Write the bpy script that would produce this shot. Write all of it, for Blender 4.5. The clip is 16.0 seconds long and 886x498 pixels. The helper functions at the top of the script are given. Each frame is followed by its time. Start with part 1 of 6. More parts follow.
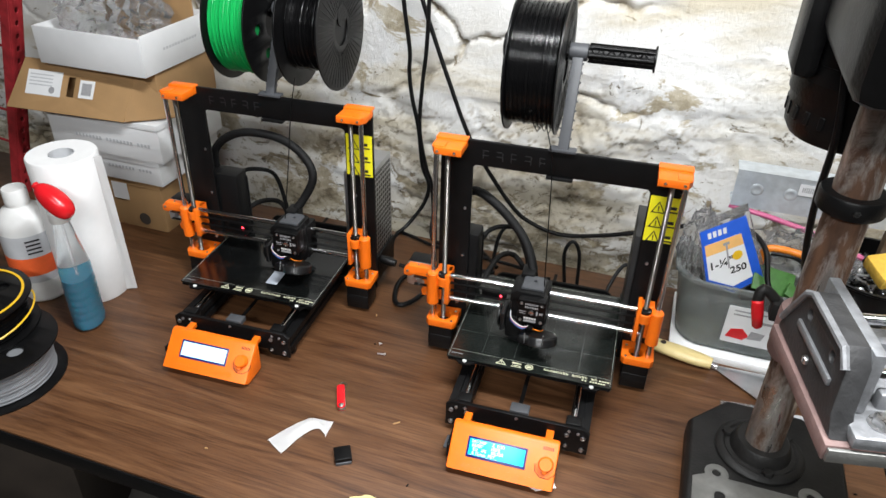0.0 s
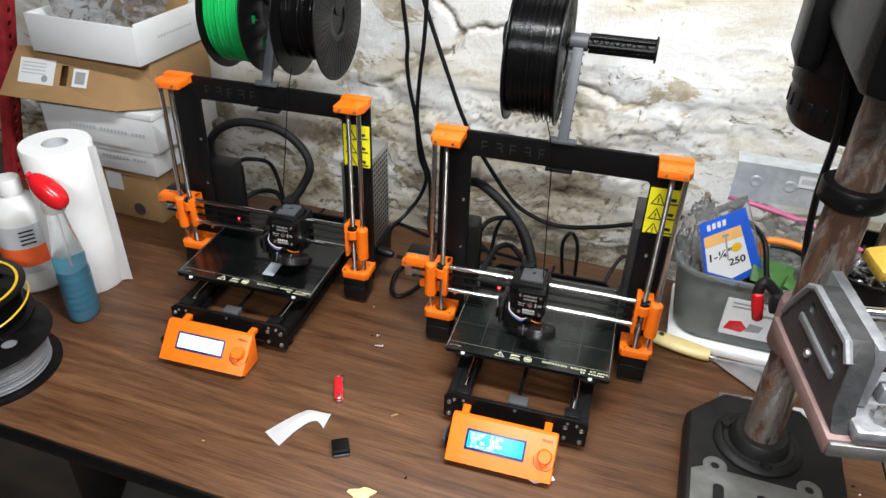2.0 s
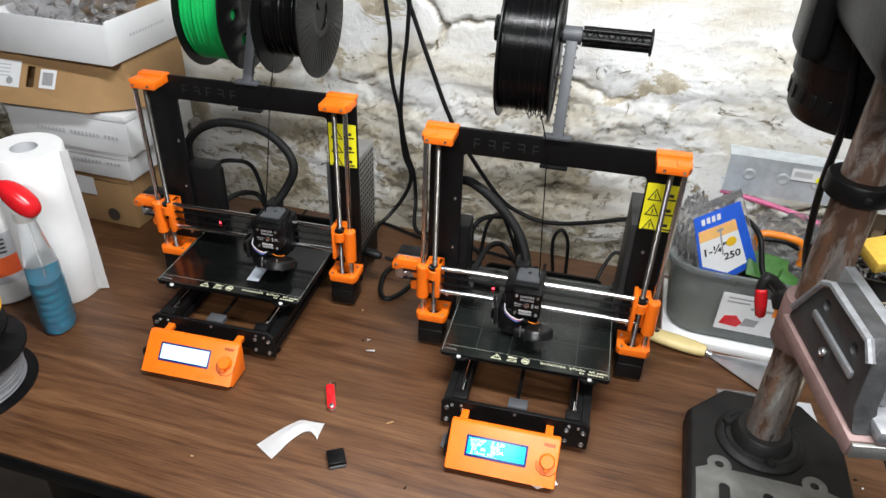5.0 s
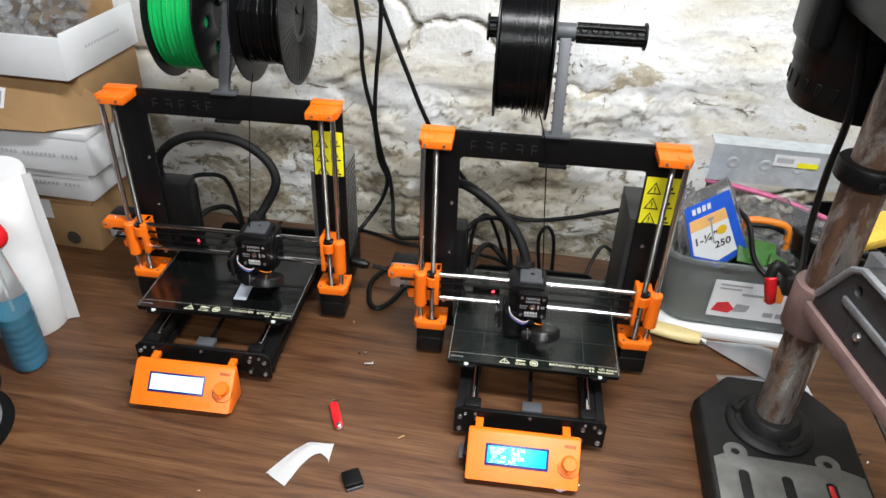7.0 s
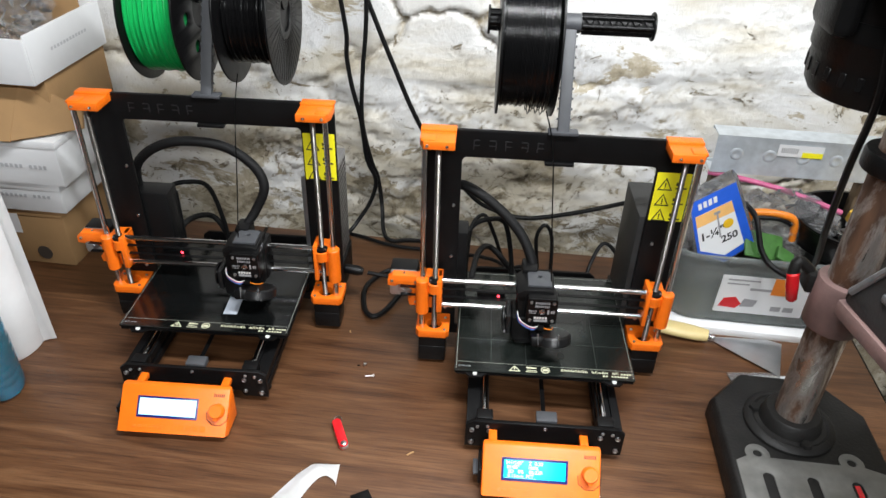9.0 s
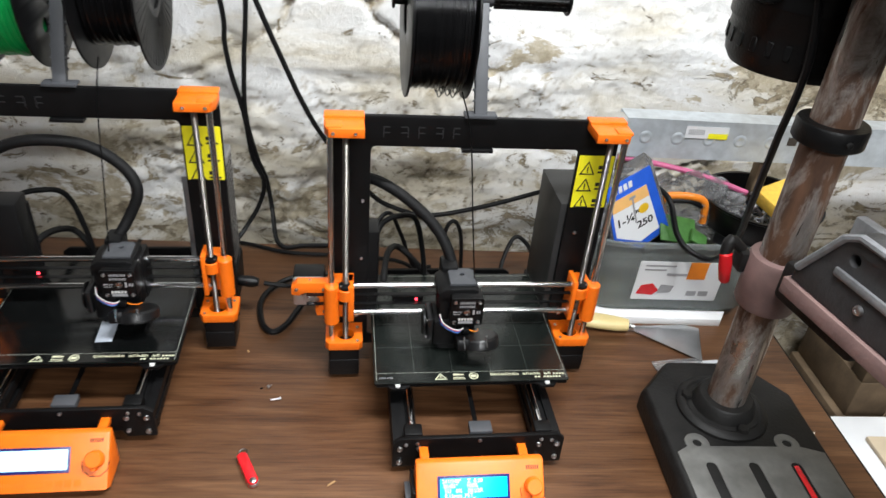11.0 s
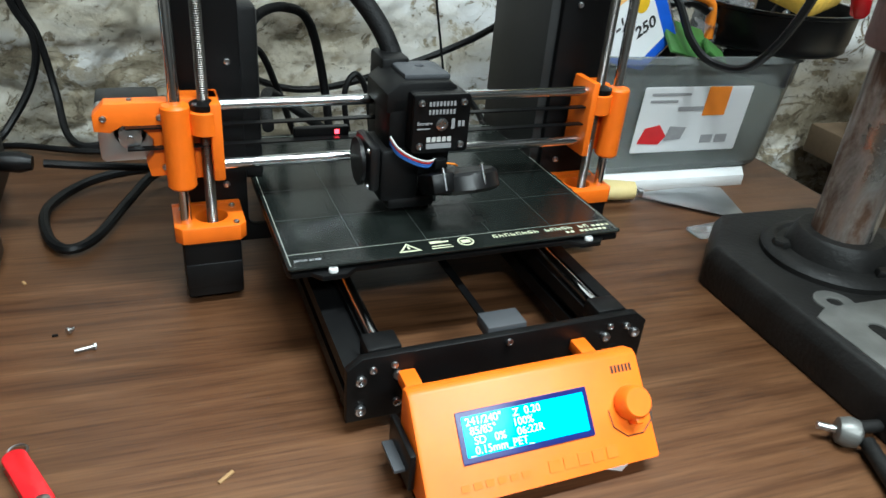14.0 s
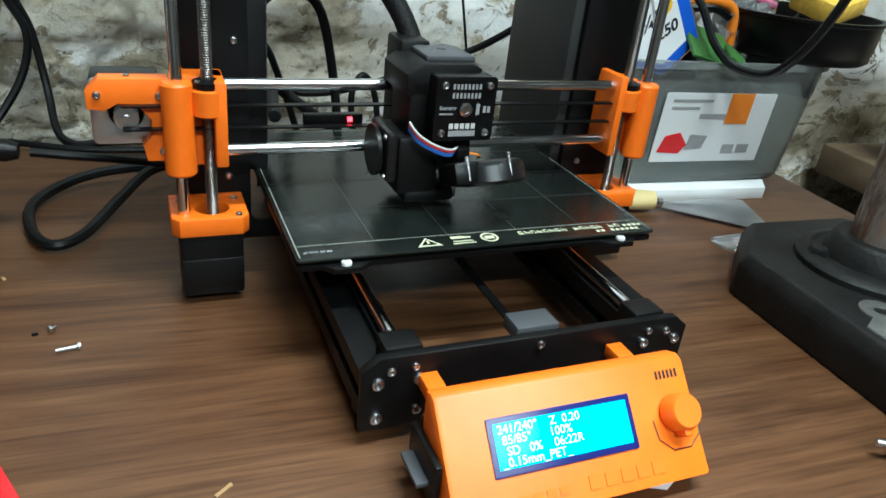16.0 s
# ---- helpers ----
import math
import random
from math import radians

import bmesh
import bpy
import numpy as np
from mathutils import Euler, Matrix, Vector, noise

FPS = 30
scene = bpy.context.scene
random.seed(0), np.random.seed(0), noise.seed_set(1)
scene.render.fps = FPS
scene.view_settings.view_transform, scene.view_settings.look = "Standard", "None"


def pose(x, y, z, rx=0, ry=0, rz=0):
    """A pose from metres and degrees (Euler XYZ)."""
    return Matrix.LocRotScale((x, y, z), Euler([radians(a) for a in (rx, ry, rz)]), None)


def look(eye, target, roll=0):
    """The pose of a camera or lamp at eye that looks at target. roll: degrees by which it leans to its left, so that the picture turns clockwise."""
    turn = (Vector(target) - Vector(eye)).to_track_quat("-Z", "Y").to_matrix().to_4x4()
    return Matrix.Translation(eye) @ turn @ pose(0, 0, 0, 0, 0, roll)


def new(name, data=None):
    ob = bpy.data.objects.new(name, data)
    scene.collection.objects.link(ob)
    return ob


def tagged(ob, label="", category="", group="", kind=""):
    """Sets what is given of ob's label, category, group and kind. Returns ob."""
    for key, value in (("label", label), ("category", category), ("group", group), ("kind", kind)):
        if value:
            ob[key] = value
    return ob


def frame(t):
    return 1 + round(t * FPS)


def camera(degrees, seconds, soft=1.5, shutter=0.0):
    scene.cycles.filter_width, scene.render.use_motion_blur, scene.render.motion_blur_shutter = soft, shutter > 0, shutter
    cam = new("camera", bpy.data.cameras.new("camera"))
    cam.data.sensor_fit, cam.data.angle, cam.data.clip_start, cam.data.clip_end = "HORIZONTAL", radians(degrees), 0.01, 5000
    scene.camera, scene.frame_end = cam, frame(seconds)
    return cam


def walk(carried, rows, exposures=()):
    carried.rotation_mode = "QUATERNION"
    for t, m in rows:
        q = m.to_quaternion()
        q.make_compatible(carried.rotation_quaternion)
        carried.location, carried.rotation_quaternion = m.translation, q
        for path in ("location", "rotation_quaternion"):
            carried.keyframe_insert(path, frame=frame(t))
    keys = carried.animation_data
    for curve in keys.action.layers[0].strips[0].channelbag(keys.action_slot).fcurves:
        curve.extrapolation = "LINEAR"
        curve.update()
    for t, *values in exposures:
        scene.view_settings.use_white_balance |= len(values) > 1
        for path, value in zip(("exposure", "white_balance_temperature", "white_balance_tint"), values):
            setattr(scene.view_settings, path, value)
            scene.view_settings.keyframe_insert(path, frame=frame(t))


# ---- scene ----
cam = camera(63.5, 16.0, soft=1.5, shutter=0.5)
PATH = [
    (0, (0.079, -0.025, 1.561), (-0.454, 1.585, 0.501), 1.7),
    (0.5, (0.076, -0.02, 1.564), (-0.455, 1.58, 0.487), 1.8),
    (1, (0.074, -0.022, 1.558), (-0.451, 1.584, 0.487), 2.0),
    (1.5, (0.072, -0.015, 1.562), (-0.444, 1.584, 0.477), 2.1),
    (2, (0.071, -0.02, 1.559), (-0.442, 1.581, 0.476), 2.1),
    (2.5, (0.067, -0.021, 1.56), (-0.44, 1.579, 0.471), 2.1),
    (3, (0.064, -0.018, 1.558), (-0.437, 1.586, 0.473), 2.1),
    (3.5, (0.062, -0.017, 1.555), (-0.43, 1.59, 0.471), 2.2),
    (4, (0.059, -0.012, 1.553), (-0.422, 1.596, 0.465), 2.2),
    (6.5, (-0.047, 0.009, 1.546), (-0.353, 1.652, 0.447), 2.3),
    (7, (-0.071, 0.006, 1.545), (-0.326, 1.659, 0.449), 2.2),
    (7.5, (-0.081, 0.01, 1.54), (-0.304, 1.673, 0.452), 2.1),
    (8, (-0.102, 0.025, 1.536), (-0.297, 1.694, 0.451), 2.0),
    (10.3, (-0.154, 0.08, 1.503), (-0.164, 1.72, 0.359), 3.1),
    (10.5, (-0.161, 0.087, 1.495), (-0.091, 1.747, 0.381), 4.2),
    (11, (-0.181, 0.124, 1.465), (-0.002, 1.8, 0.389), 5.1),
    (11.5, (-0.201, 0.177, 1.399), (0.149, 1.869, 0.39), 7.1),
    (12, (-0.21, 0.259, 1.33), (0.251, 1.907, 0.293), 7.8),
    (12.5, (-0.189, 0.327, 1.254), (0.208, 1.95, 0.154), 5.1),
    (13, (-0.203, 0.331, 1.206), (0.231, 1.937, 0.097), 5.1),
    (13.5, (-0.224, 0.354, 1.13), (0.361, 1.935, 0.054), 6.2),
    (14, (-0.227, 0.394, 1.073), (0.391, 2.03, 0.102), 5.3),
    (14.5, (-0.232, 0.408, 1.046), (0.403, 2.062, 0.117), 6.0),
    (15, (-0.236, 0.428, 1.042), (0.4, 2.096, 0.141), 6.0),
    (15.5, (-0.231, 0.429, 1.037), (0.424, 2.106, 0.166), 6.3),
    (16, (-0.235, 0.424, 1.03), (0.415, 2.093, 0.14), 6.4),
]
walk(cam, [(t, look(eye, target, roll)) for t, eye, target, roll in PATH],
     exposures=[(0, 0.0, 6500, 10), (10, 0.03, 6450, 10), (12.5, 0.14, 6450, 9), (13.5, 0.14, 6150, 4), (14.5, 0.05, 5800, -6), (16, 0.05, 5800, -6)])

# ---- light ----
world = bpy.data.worlds.new("basement_dark")
world.use_nodes = True
scene.world = world
world.node_tree.nodes["Background"].inputs[0].default_value = (0.9, 0.95, 1.0, 1)
world.node_tree.nodes["Background"].inputs[1].default_value = 0.004


def tube_light(x, y, z, length, width, watts, rz=0.0, colour=(0.97, 0.99, 1.0)):
    data = bpy.data.lights.new("tube_light", "AREA")
    data.shape, data.size, data.size_y = "RECTANGLE", length, width
    data.energy, data.color = watts, colour
    lamp = new("tube_light", data)
    lamp.matrix_world = pose(x, y, z, 0, 0, rz)
    return lamp


tube_light(0.30, 0.48, 2.15, 1.20, 0.10, 46)
tube_light(0.05, -0.85, 2.25, 1.20, 0.12, 46)

# ---- materials ----


def nodes_of(name):
    m = bpy.data.materials.new(name)
    m.use_nodes = True
    t = m.node_tree
    return m, t, t.nodes["Principled BSDF"]


def ramp(t, fac, stops):
    r = t.nodes.new("ShaderNodeValToRGB")
    while len(r.color_ramp.elements) < len(stops):
        r.color_ramp.elements.new(0.5)
    for e, (p, c) in zip(r.color_ramp.elements, stops):
        e.position, e.color = p, (*c, 1)
    t.links.new(fac, r.inputs[0])
    return r.outputs[0]


def coords(t, scale=(1, 1, 1), kind="Object"):
    c = t.nodes.new("ShaderNodeTexCoord")
    mp = t.nodes.new("ShaderNodeMapping")
    mp.inputs["Scale"].default_value = scale
    t.links.new(c.outputs[kind], mp.inputs[0])
    return mp.outputs[0]


def noise_tex(t, vec, scale, detail=4.0, rough=0.55, distort=0.0):
    n = t.nodes.new("ShaderNodeTexNoise")
    n.inputs["Scale"].default_value, n.inputs["Detail"].default_value = scale, detail
    n.inputs["Roughness"].default_value, n.inputs["Distortion"].default_value = rough, distort
    t.links.new(vec, n.inputs["Vector"])
    return n.outputs[0]


def bump(t, p, height, strength, dist=0.001):
    b = t.nodes.new("ShaderNodeBump")
    b.inputs["Strength"].default_value, b.inputs["Distance"].default_value = strength, dist
    t.links.new(height, b.inputs["Height"])
    t.links.new(b.outputs[0], p.inputs["Normal"])


def mix(t, fac, a, b, blend="MIX"):
    m = t.nodes.new("ShaderNodeMix")
    m.data_type, m.blend_type = "RGBA", blend
    for sock, v in ((0, fac), (6, a), (7, b)):
        if isinstance(v, bpy.types.NodeSocket):
            t.links.new(v, m.inputs[sock])
        elif sock == 0:
            m.inputs[0].default_value = v
        else:
            m.inputs[sock].default_value = (*v, 1)
    return m.outputs[2]


def plain(name, colour, rough=0.5, metal=0.0, vary=0.12, scale=60.0, relief=0.15, fine=900.0, **extra):
    """A surface with blotches, fine grain and uneven gloss."""
    m, t, p = nodes_of(name)
    vec = coords(t)
    big, small = noise_tex(t, vec, scale), noise_tex(t, vec, fine, 2.0)
    dark = tuple(c * (1 - vary) for c in colour)
    light = tuple(min(1, c * (1 + vary)) for c in colour)
    t.links.new(ramp(t, big, [(0.3, dark), (0.7, light)]), p.inputs["Base Color"])
    g = t.nodes.new("ShaderNodeMapRange")
    g.inputs["To Min"].default_value, g.inputs["To Max"].default_value = rough * 0.8, min(1, rough * 1.2)
    t.links.new(big, g.inputs[0])
    t.links.new(g.outputs[0], p.inputs["Roughness"])
    p.inputs["Metallic"].default_value = metal
    if relief:
        bump(t, p, small, relief)
    for key, value in extra.items():
        p.inputs[key.replace("_", " ")].default_value = value
    return m


def printed(name, colour, rough=0.42, gloss=0.5):
    """Plastic laid down in fine level lines, as a filament printer leaves it."""
    m, t, p = nodes_of(name)
    vec = coords(t)
    w = t.nodes.new("ShaderNodeTexWave")
    w.bands_direction, w.inputs["Scale"].default_value = "Z", 800.0
    w.inputs["Distortion"].default_value = 0.3
    t.links.new(vec, w.inputs[0])
    big = noise_tex(t, vec, 45)
    t.links.new(ramp(t, big, [(0.3, tuple(c * 0.9 for c in colour)), (0.7, tuple(min(1, c * 1.06) for c in colour))]), p.inputs["Base Color"])
    p.inputs["Roughness"].default_value = rough
    p.inputs["Specular IOR Level"].default_value = gloss
    bump(t, p, w.outputs[1], 0.12, 0.0005)
    return m


def glowing(name, colour, strength):
    m, t, p = nodes_of(name)
    p.inputs["Base Color"].default_value = (*colour, 1)
    p.inputs["Emission Color"].default_value = (*colour, 1)
    p.inputs["Emission Strength"].default_value = strength
    p.inputs["Roughness"].default_value = 0.3
    return m


ORANGE = printed("orange_printed_plastic", (0.93, 0.172, 0.006))
BLACKPRINT = printed("black_printed_plastic", (0.004, 0.004, 0.0043), 0.45, 0.25)
GREYPRINT = printed("grey_printed_plastic", (0.062, 0.065, 0.072), 0.5)
FRAMEBLACK = plain("black_powder_coat", (0.0034, 0.0034, 0.0037), 0.45, 0.0, 0.2, 30, 0.2, 1500, Specular_IOR_Level=0.22)
BLACK = plain("black_plastic", (0.0034, 0.0034, 0.0037), 0.36, 0.0, 0.2, 50, 0.08, Specular_IOR_Level=0.25)
CABLE = plain("black_cable_rubber", (0.004, 0.004, 0.0043), 0.45, 0.0, 0.2, 90, 0.1, Specular_IOR_Level=0.25)
MESH = plain("braided_cable_sleeve", (0.004, 0.004, 0.0043), 0.6, 0.0, 0.3, 500, 0.8, 700, Specular_IOR_Level=0.25)
CHROME = plain("ground_steel_rod", (0.72, 0.72, 0.73), 0.14, 1.0, 0.05, 40, 0.03, 1200)
STEEL = plain("screw_steel", (0.55, 0.55, 0.56), 0.28, 1.0, 0.12, 80, 0.05)
THREAD = plain("lead_screw_steel", (0.20, 0.19, 0.175), 0.36, 1.0, 0.15, 80, 0.05)
ALU = plain("bare_aluminium", (0.62, 0.63, 0.65), 0.34, 1.0, 0.1, 30, 0.1)
BRASS = plain("brass_nozzle", (0.6, 0.42, 0.16), 0.3, 1.0, 0.1, 60, 0.05)
PALEINK = plain("pale_gold_print", (0.66, 0.66, 0.46), 0.6, 0.0, 0.08, 200, 0.0)
GALV = plain("galvanised_steel", (0.55, 0.59, 0.62), 0.38, 0.35, 0.14, 55, 0.15, 400)
LINEINK = plain("faint_grid_print", (0.045, 0.05, 0.046), 0.5, 0.0, 0.1, 200, 0.0)
GREYINK = plain("grey_print", (0.32, 0.32, 0.33), 0.5, 0.0, 0.1, 200, 0.0)
BLACKINK = plain("black_print", (0.015, 0.015, 0.015), 0.5, 0.0, 0.1, 200, 0.0)
# PALEGREY: tone of the reflection painted onto the smooth print sheet
PALEGREY = plain("pale_grey_reflection", (0.42, 0.46, 0.52), 0.4, 0.0, 0.06, 60, 0.05)
WHITE = plain("white_plastic", (0.74, 0.74, 0.73), 0.4, 0.0, 0.05, 40, 0.05)
PAPER = plain("white_paper", (0.80, 0.80, 0.80), 0.85, 0.0, 0.04, 25, 0.2, 600)
CARDWHITE = plain("white_coated_card", (0.74, 0.75, 0.76), 0.55, 0.0, 0.05, 12, 0.1, 500)
KRAFT = plain("brown_corrugated_card", (0.36, 0.215, 0.095), 0.8, 0.0, 0.1, 14, 0.3, 300)
YELLOW = plain("yellow_warning_sticker", (0.88, 0.80, 0.02), 0.4, 0.0, 0.04, 40, 0.0)
RED = plain("glossy_red_plastic", (0.62, 0.012, 0.018), 0.22, 0.0, 0.1, 50, 0.03)
REDPAINT = plain("chipped_red_paint", (0.32, 0.022, 0.028), 0.5, 0.0, 0.35, 40, 0.4, 250)
BLUE = plain("blue_printed_card", (0.02, 0.11, 0.62), 0.35, 0.0, 0.08, 40, 0.03)
ORANGEFLAT = plain("orange_plastic_handle", (0.85, 0.24, 0.02), 0.35, 0.0, 0.08, 40, 0.05)
GREEN = plain("green_filament", (0.008, 0.36, 0.085), 0.3, 0.0, 0.1, 30, 0.05)
GREENCARD = plain("green_paper", (0.055, 0.16, 0.035), 0.5, 0.0, 0.3, 60, 0.1)
SILVERFIL = plain("silver_filament", (0.34, 0.35, 0.37), 0.3, 0.5, 0.08, 30, 0.05)
BLACKFIL = plain("black_filament", (0.0034, 0.0034, 0.0037), 0.22, 0.0, 0.1, 40, 0.05, Specular_IOR_Level=0.35)
CUTMARK = plain("cut_edge_mark", (0.017, 0.017, 0.018), 0.4, 0.0, 0.1, 200, 0.0)
PSUGREY = plain("dark_grey_sheet_metal", (0.022, 0.022, 0.022), 0.5, 0.2, 0.15, 30, 0.15, 700)
YELLOWFIL = plain("amber_plastic", (0.75, 0.46, 0.02), 0.35, 0.0, 0.1, 40, 0.03)
CASTDARK = plain("dark_painted_cast_iron", (0.011, 0.0106, 0.0102), 0.5, 0.0, 0.45, 25, 0.5, 260, Specular_IOR_Level=0.25)
CASTBLACK = plain("black_enamelled_iron", (0.0045, 0.0045, 0.0047), 0.42, 0.0, 0.3, 25, 0.4, 260, Specular_IOR_Level=0.2)
CASTMID = plain("machined_cast_iron", (0.19, 0.19, 0.18), 0.45, 0.5, 0.22, 35, 0.3, 300)
CASTGREY = plain("grey_hammered_cast_iron", (0.20, 0.205, 0.215), 0.42, 0.35, 0.2, 70, 0.6, 220)
BOARD = plain("dusty_red_brown_iron", (0.20, 0.125, 0.115), 0.6, 0.0, 0.25, 30, 0.5, 240)
SPONGE = plain("yellow_sponge", (0.80, 0.50, 0.07), 0.95, 0.0, 0.15, 120, 1.0, 350)
PALEWOOD = plain("pale_handle_wood", (0.72, 0.58, 0.27), 0.4, 0.0, 0.1, 25, 0.1, 300)
CRATEWOOD = plain("rough_sawn_timber", (0.14, 0.095, 0.056), 0.8, 0.0, 0.35, 18, 0.7, 160)
LUMBER = plain("pale_lumber", (0.55, 0.45, 0.32), 0.7, 0.0, 0.15, 14, 0.4, 160)
FLOORDARK = plain("dark_dirty_floor", (0.055, 0.05, 0.045), 0.85, 0.0, 0.4, 4, 0.6, 60)
CONCRETE = plain("dirty_concrete", (0.20, 0.19, 0.175), 0.85, 0.0, 0.3, 4, 0.6, 60)
PINK = plain("pink_zip_strip", (0.58, 0.12, 0.26), 0.4, 0.0, 0.1, 60, 0.05)
SHADOWBOX = plain("dark_brown_matte", (0.045, 0.034, 0.026), 0.85, 0.0, 0.3, 9, 0.3, 200)
NOZZLEFAN = plain("dark_fan_plastic", (0.007, 0.007, 0.0075), 0.34, 0.0, 0.2, 60, 0.05)
REDWIRE = plain("red_wire", (0.5, 0.02, 0.02), 0.4, 0.0, 0.1, 60, 0.0)
BLUEWIRE = plain("blue_wire", (0.03, 0.12, 0.42), 0.4, 0.0, 0.1, 60, 0.0)
PALEWIRE = plain("pale_wire", (0.6, 0.6, 0.58), 0.4, 0.0, 0.1, 60, 0.0)
REDLAMP = glowing("red_led", (1.0, 0.03, 0.05), 9.0)
SCREENCYAN = glowing("cyan_lit_display", (0.0, 0.50, 0.78), 0.95)
SCREENWHITE = glowing("white_lit_display", (0.52, 0.80, 0.98), 0.92)
SCREENINK = glowing("pale_display_characters", (0.55, 0.90, 1.0), 1.1)
BEZELBLUE = plain("dark_blue_bezel", (0.012, 0.016, 0.13), 0.3, 0.0, 0.1, 60, 0.0)


def glassy(name, colour, rough, weight, ior=1.45):
    m, t, p = nodes_of(name)
    p.inputs["Base Color"].default_value = (*colour, 1)
    p.inputs["Transmission Weight"].default_value = weight
    p.inputs["IOR"].default_value = ior
    g = t.nodes.new("ShaderNodeMapRange")
    g.inputs["To Min"].default_value, g.inputs["To Max"].default_value = rough * 0.6, rough * 1.5
    n = noise_tex(t, coords(t), 35)
    t.links.new(n, g.inputs[0])
    t.links.new(g.outputs[0], p.inputs["Roughness"])
    bump(t, p, noise_tex(t, coords(t), 60), 0.15, 0.002)
    return m


CLEARPET = glassy("clear_bottle_plastic", (0.93, 0.95, 0.95), 0.05, 0.96, 1.22)
BLUELIQUID = glassy("blue_cleaner", (0.0, 0.15, 0.25), 0.06, 0.10, 1.3)
TUBGREY = glassy("smoky_tub_plastic", (0.56, 0.60, 0.59), 0.16, 0.76, 1.15)
FILM = glassy("clear_plastic_film", (0.95, 0.95, 0.96), 0.12, 0.9, 1.12)


def sheet_material():
    """Dark textured spring-steel sheet with a broad soft gloss."""
    m, t, p = nodes_of("dark_coated_spring_steel")
    vec = coords(t)
    big, fine = noise_tex(t, vec, 14), noise_tex(t, vec, 2200, 2)
    t.links.new(ramp(t, big, [(0.3, (0.007, 0.009, 0.008)), (0.7, (0.013, 0.016, 0.014))]), p.inputs["Base Color"])
    g = t.nodes.new("ShaderNodeMapRange")
    g.inputs["To Min"].default_value, g.inputs["To Max"].default_value = 0.16, 0.34
    t.links.new(big, g.inputs[0])
    t.links.new(g.outputs[0], p.inputs["Roughness"])
    bump(t, p, fine, 0.08, 0.0003)
    return m


SHEET = sheet_material()
SMOOTHSHEET = plain("smooth_black_sheet", (0.004, 0.0045, 0.0045), 0.16, 0.0, 0.2, 20, 0.03, 1500)


def table_material():
    """Printed walnut laminate: long grain along x, fine pores, scuffs in the gloss."""
    m, t, p = nodes_of("walnut_laminate")
    long = coords(t, (1.8, 23.0, 23.0))
    fine = coords(t, (9.0, 240.0, 240.0))
    a = noise_tex(t, long, 1.7, 6.0, 0.60, 1.6)
    b = noise_tex(t, fine, 1.6, 3.0, 0.6, 0.3)
    c = noise_tex(t, coords(t), 5.0, 3.0)
    base = ramp(t, a, [(0.28, (0.050, 0.0200, 0.0080)), (0.45, (0.096, 0.0412, 0.0170)), (0.58, (0.127, 0.0578, 0.0250)), (0.76, (0.180, 0.0888, 0.0405))])
    pores = ramp(t, b, [(0.36, (0.62, 0.59, 0.57)), (0.54, (1.03, 1.02, 1.01))])
    wash = ramp(t, c, [(0.3, (0.86, 0.86, 0.86)), (0.7, (1.0, 1.0, 1.0))])
    t.links.new(mix(t, 1.0, mix(t, 0.8, base, pores, "MULTIPLY"), wash, "MULTIPLY"), p.inputs["Base Color"])
    g = t.nodes.new("ShaderNodeMapRange")
    g.inputs["To Min"].default_value, g.inputs["To Max"].default_value = 0.30, 0.52
    t.links.new(noise_tex(t, coords(t), 22, 6.0, 0.7), g.inputs[0])
    t.links.new(g.outputs[0], p.inputs["Roughness"])
    p.inputs["Specular IOR Level"].default_value = 0.5
    bump(t, p, b, 0.10, 0.0005)
    return m


TABLE = table_material()


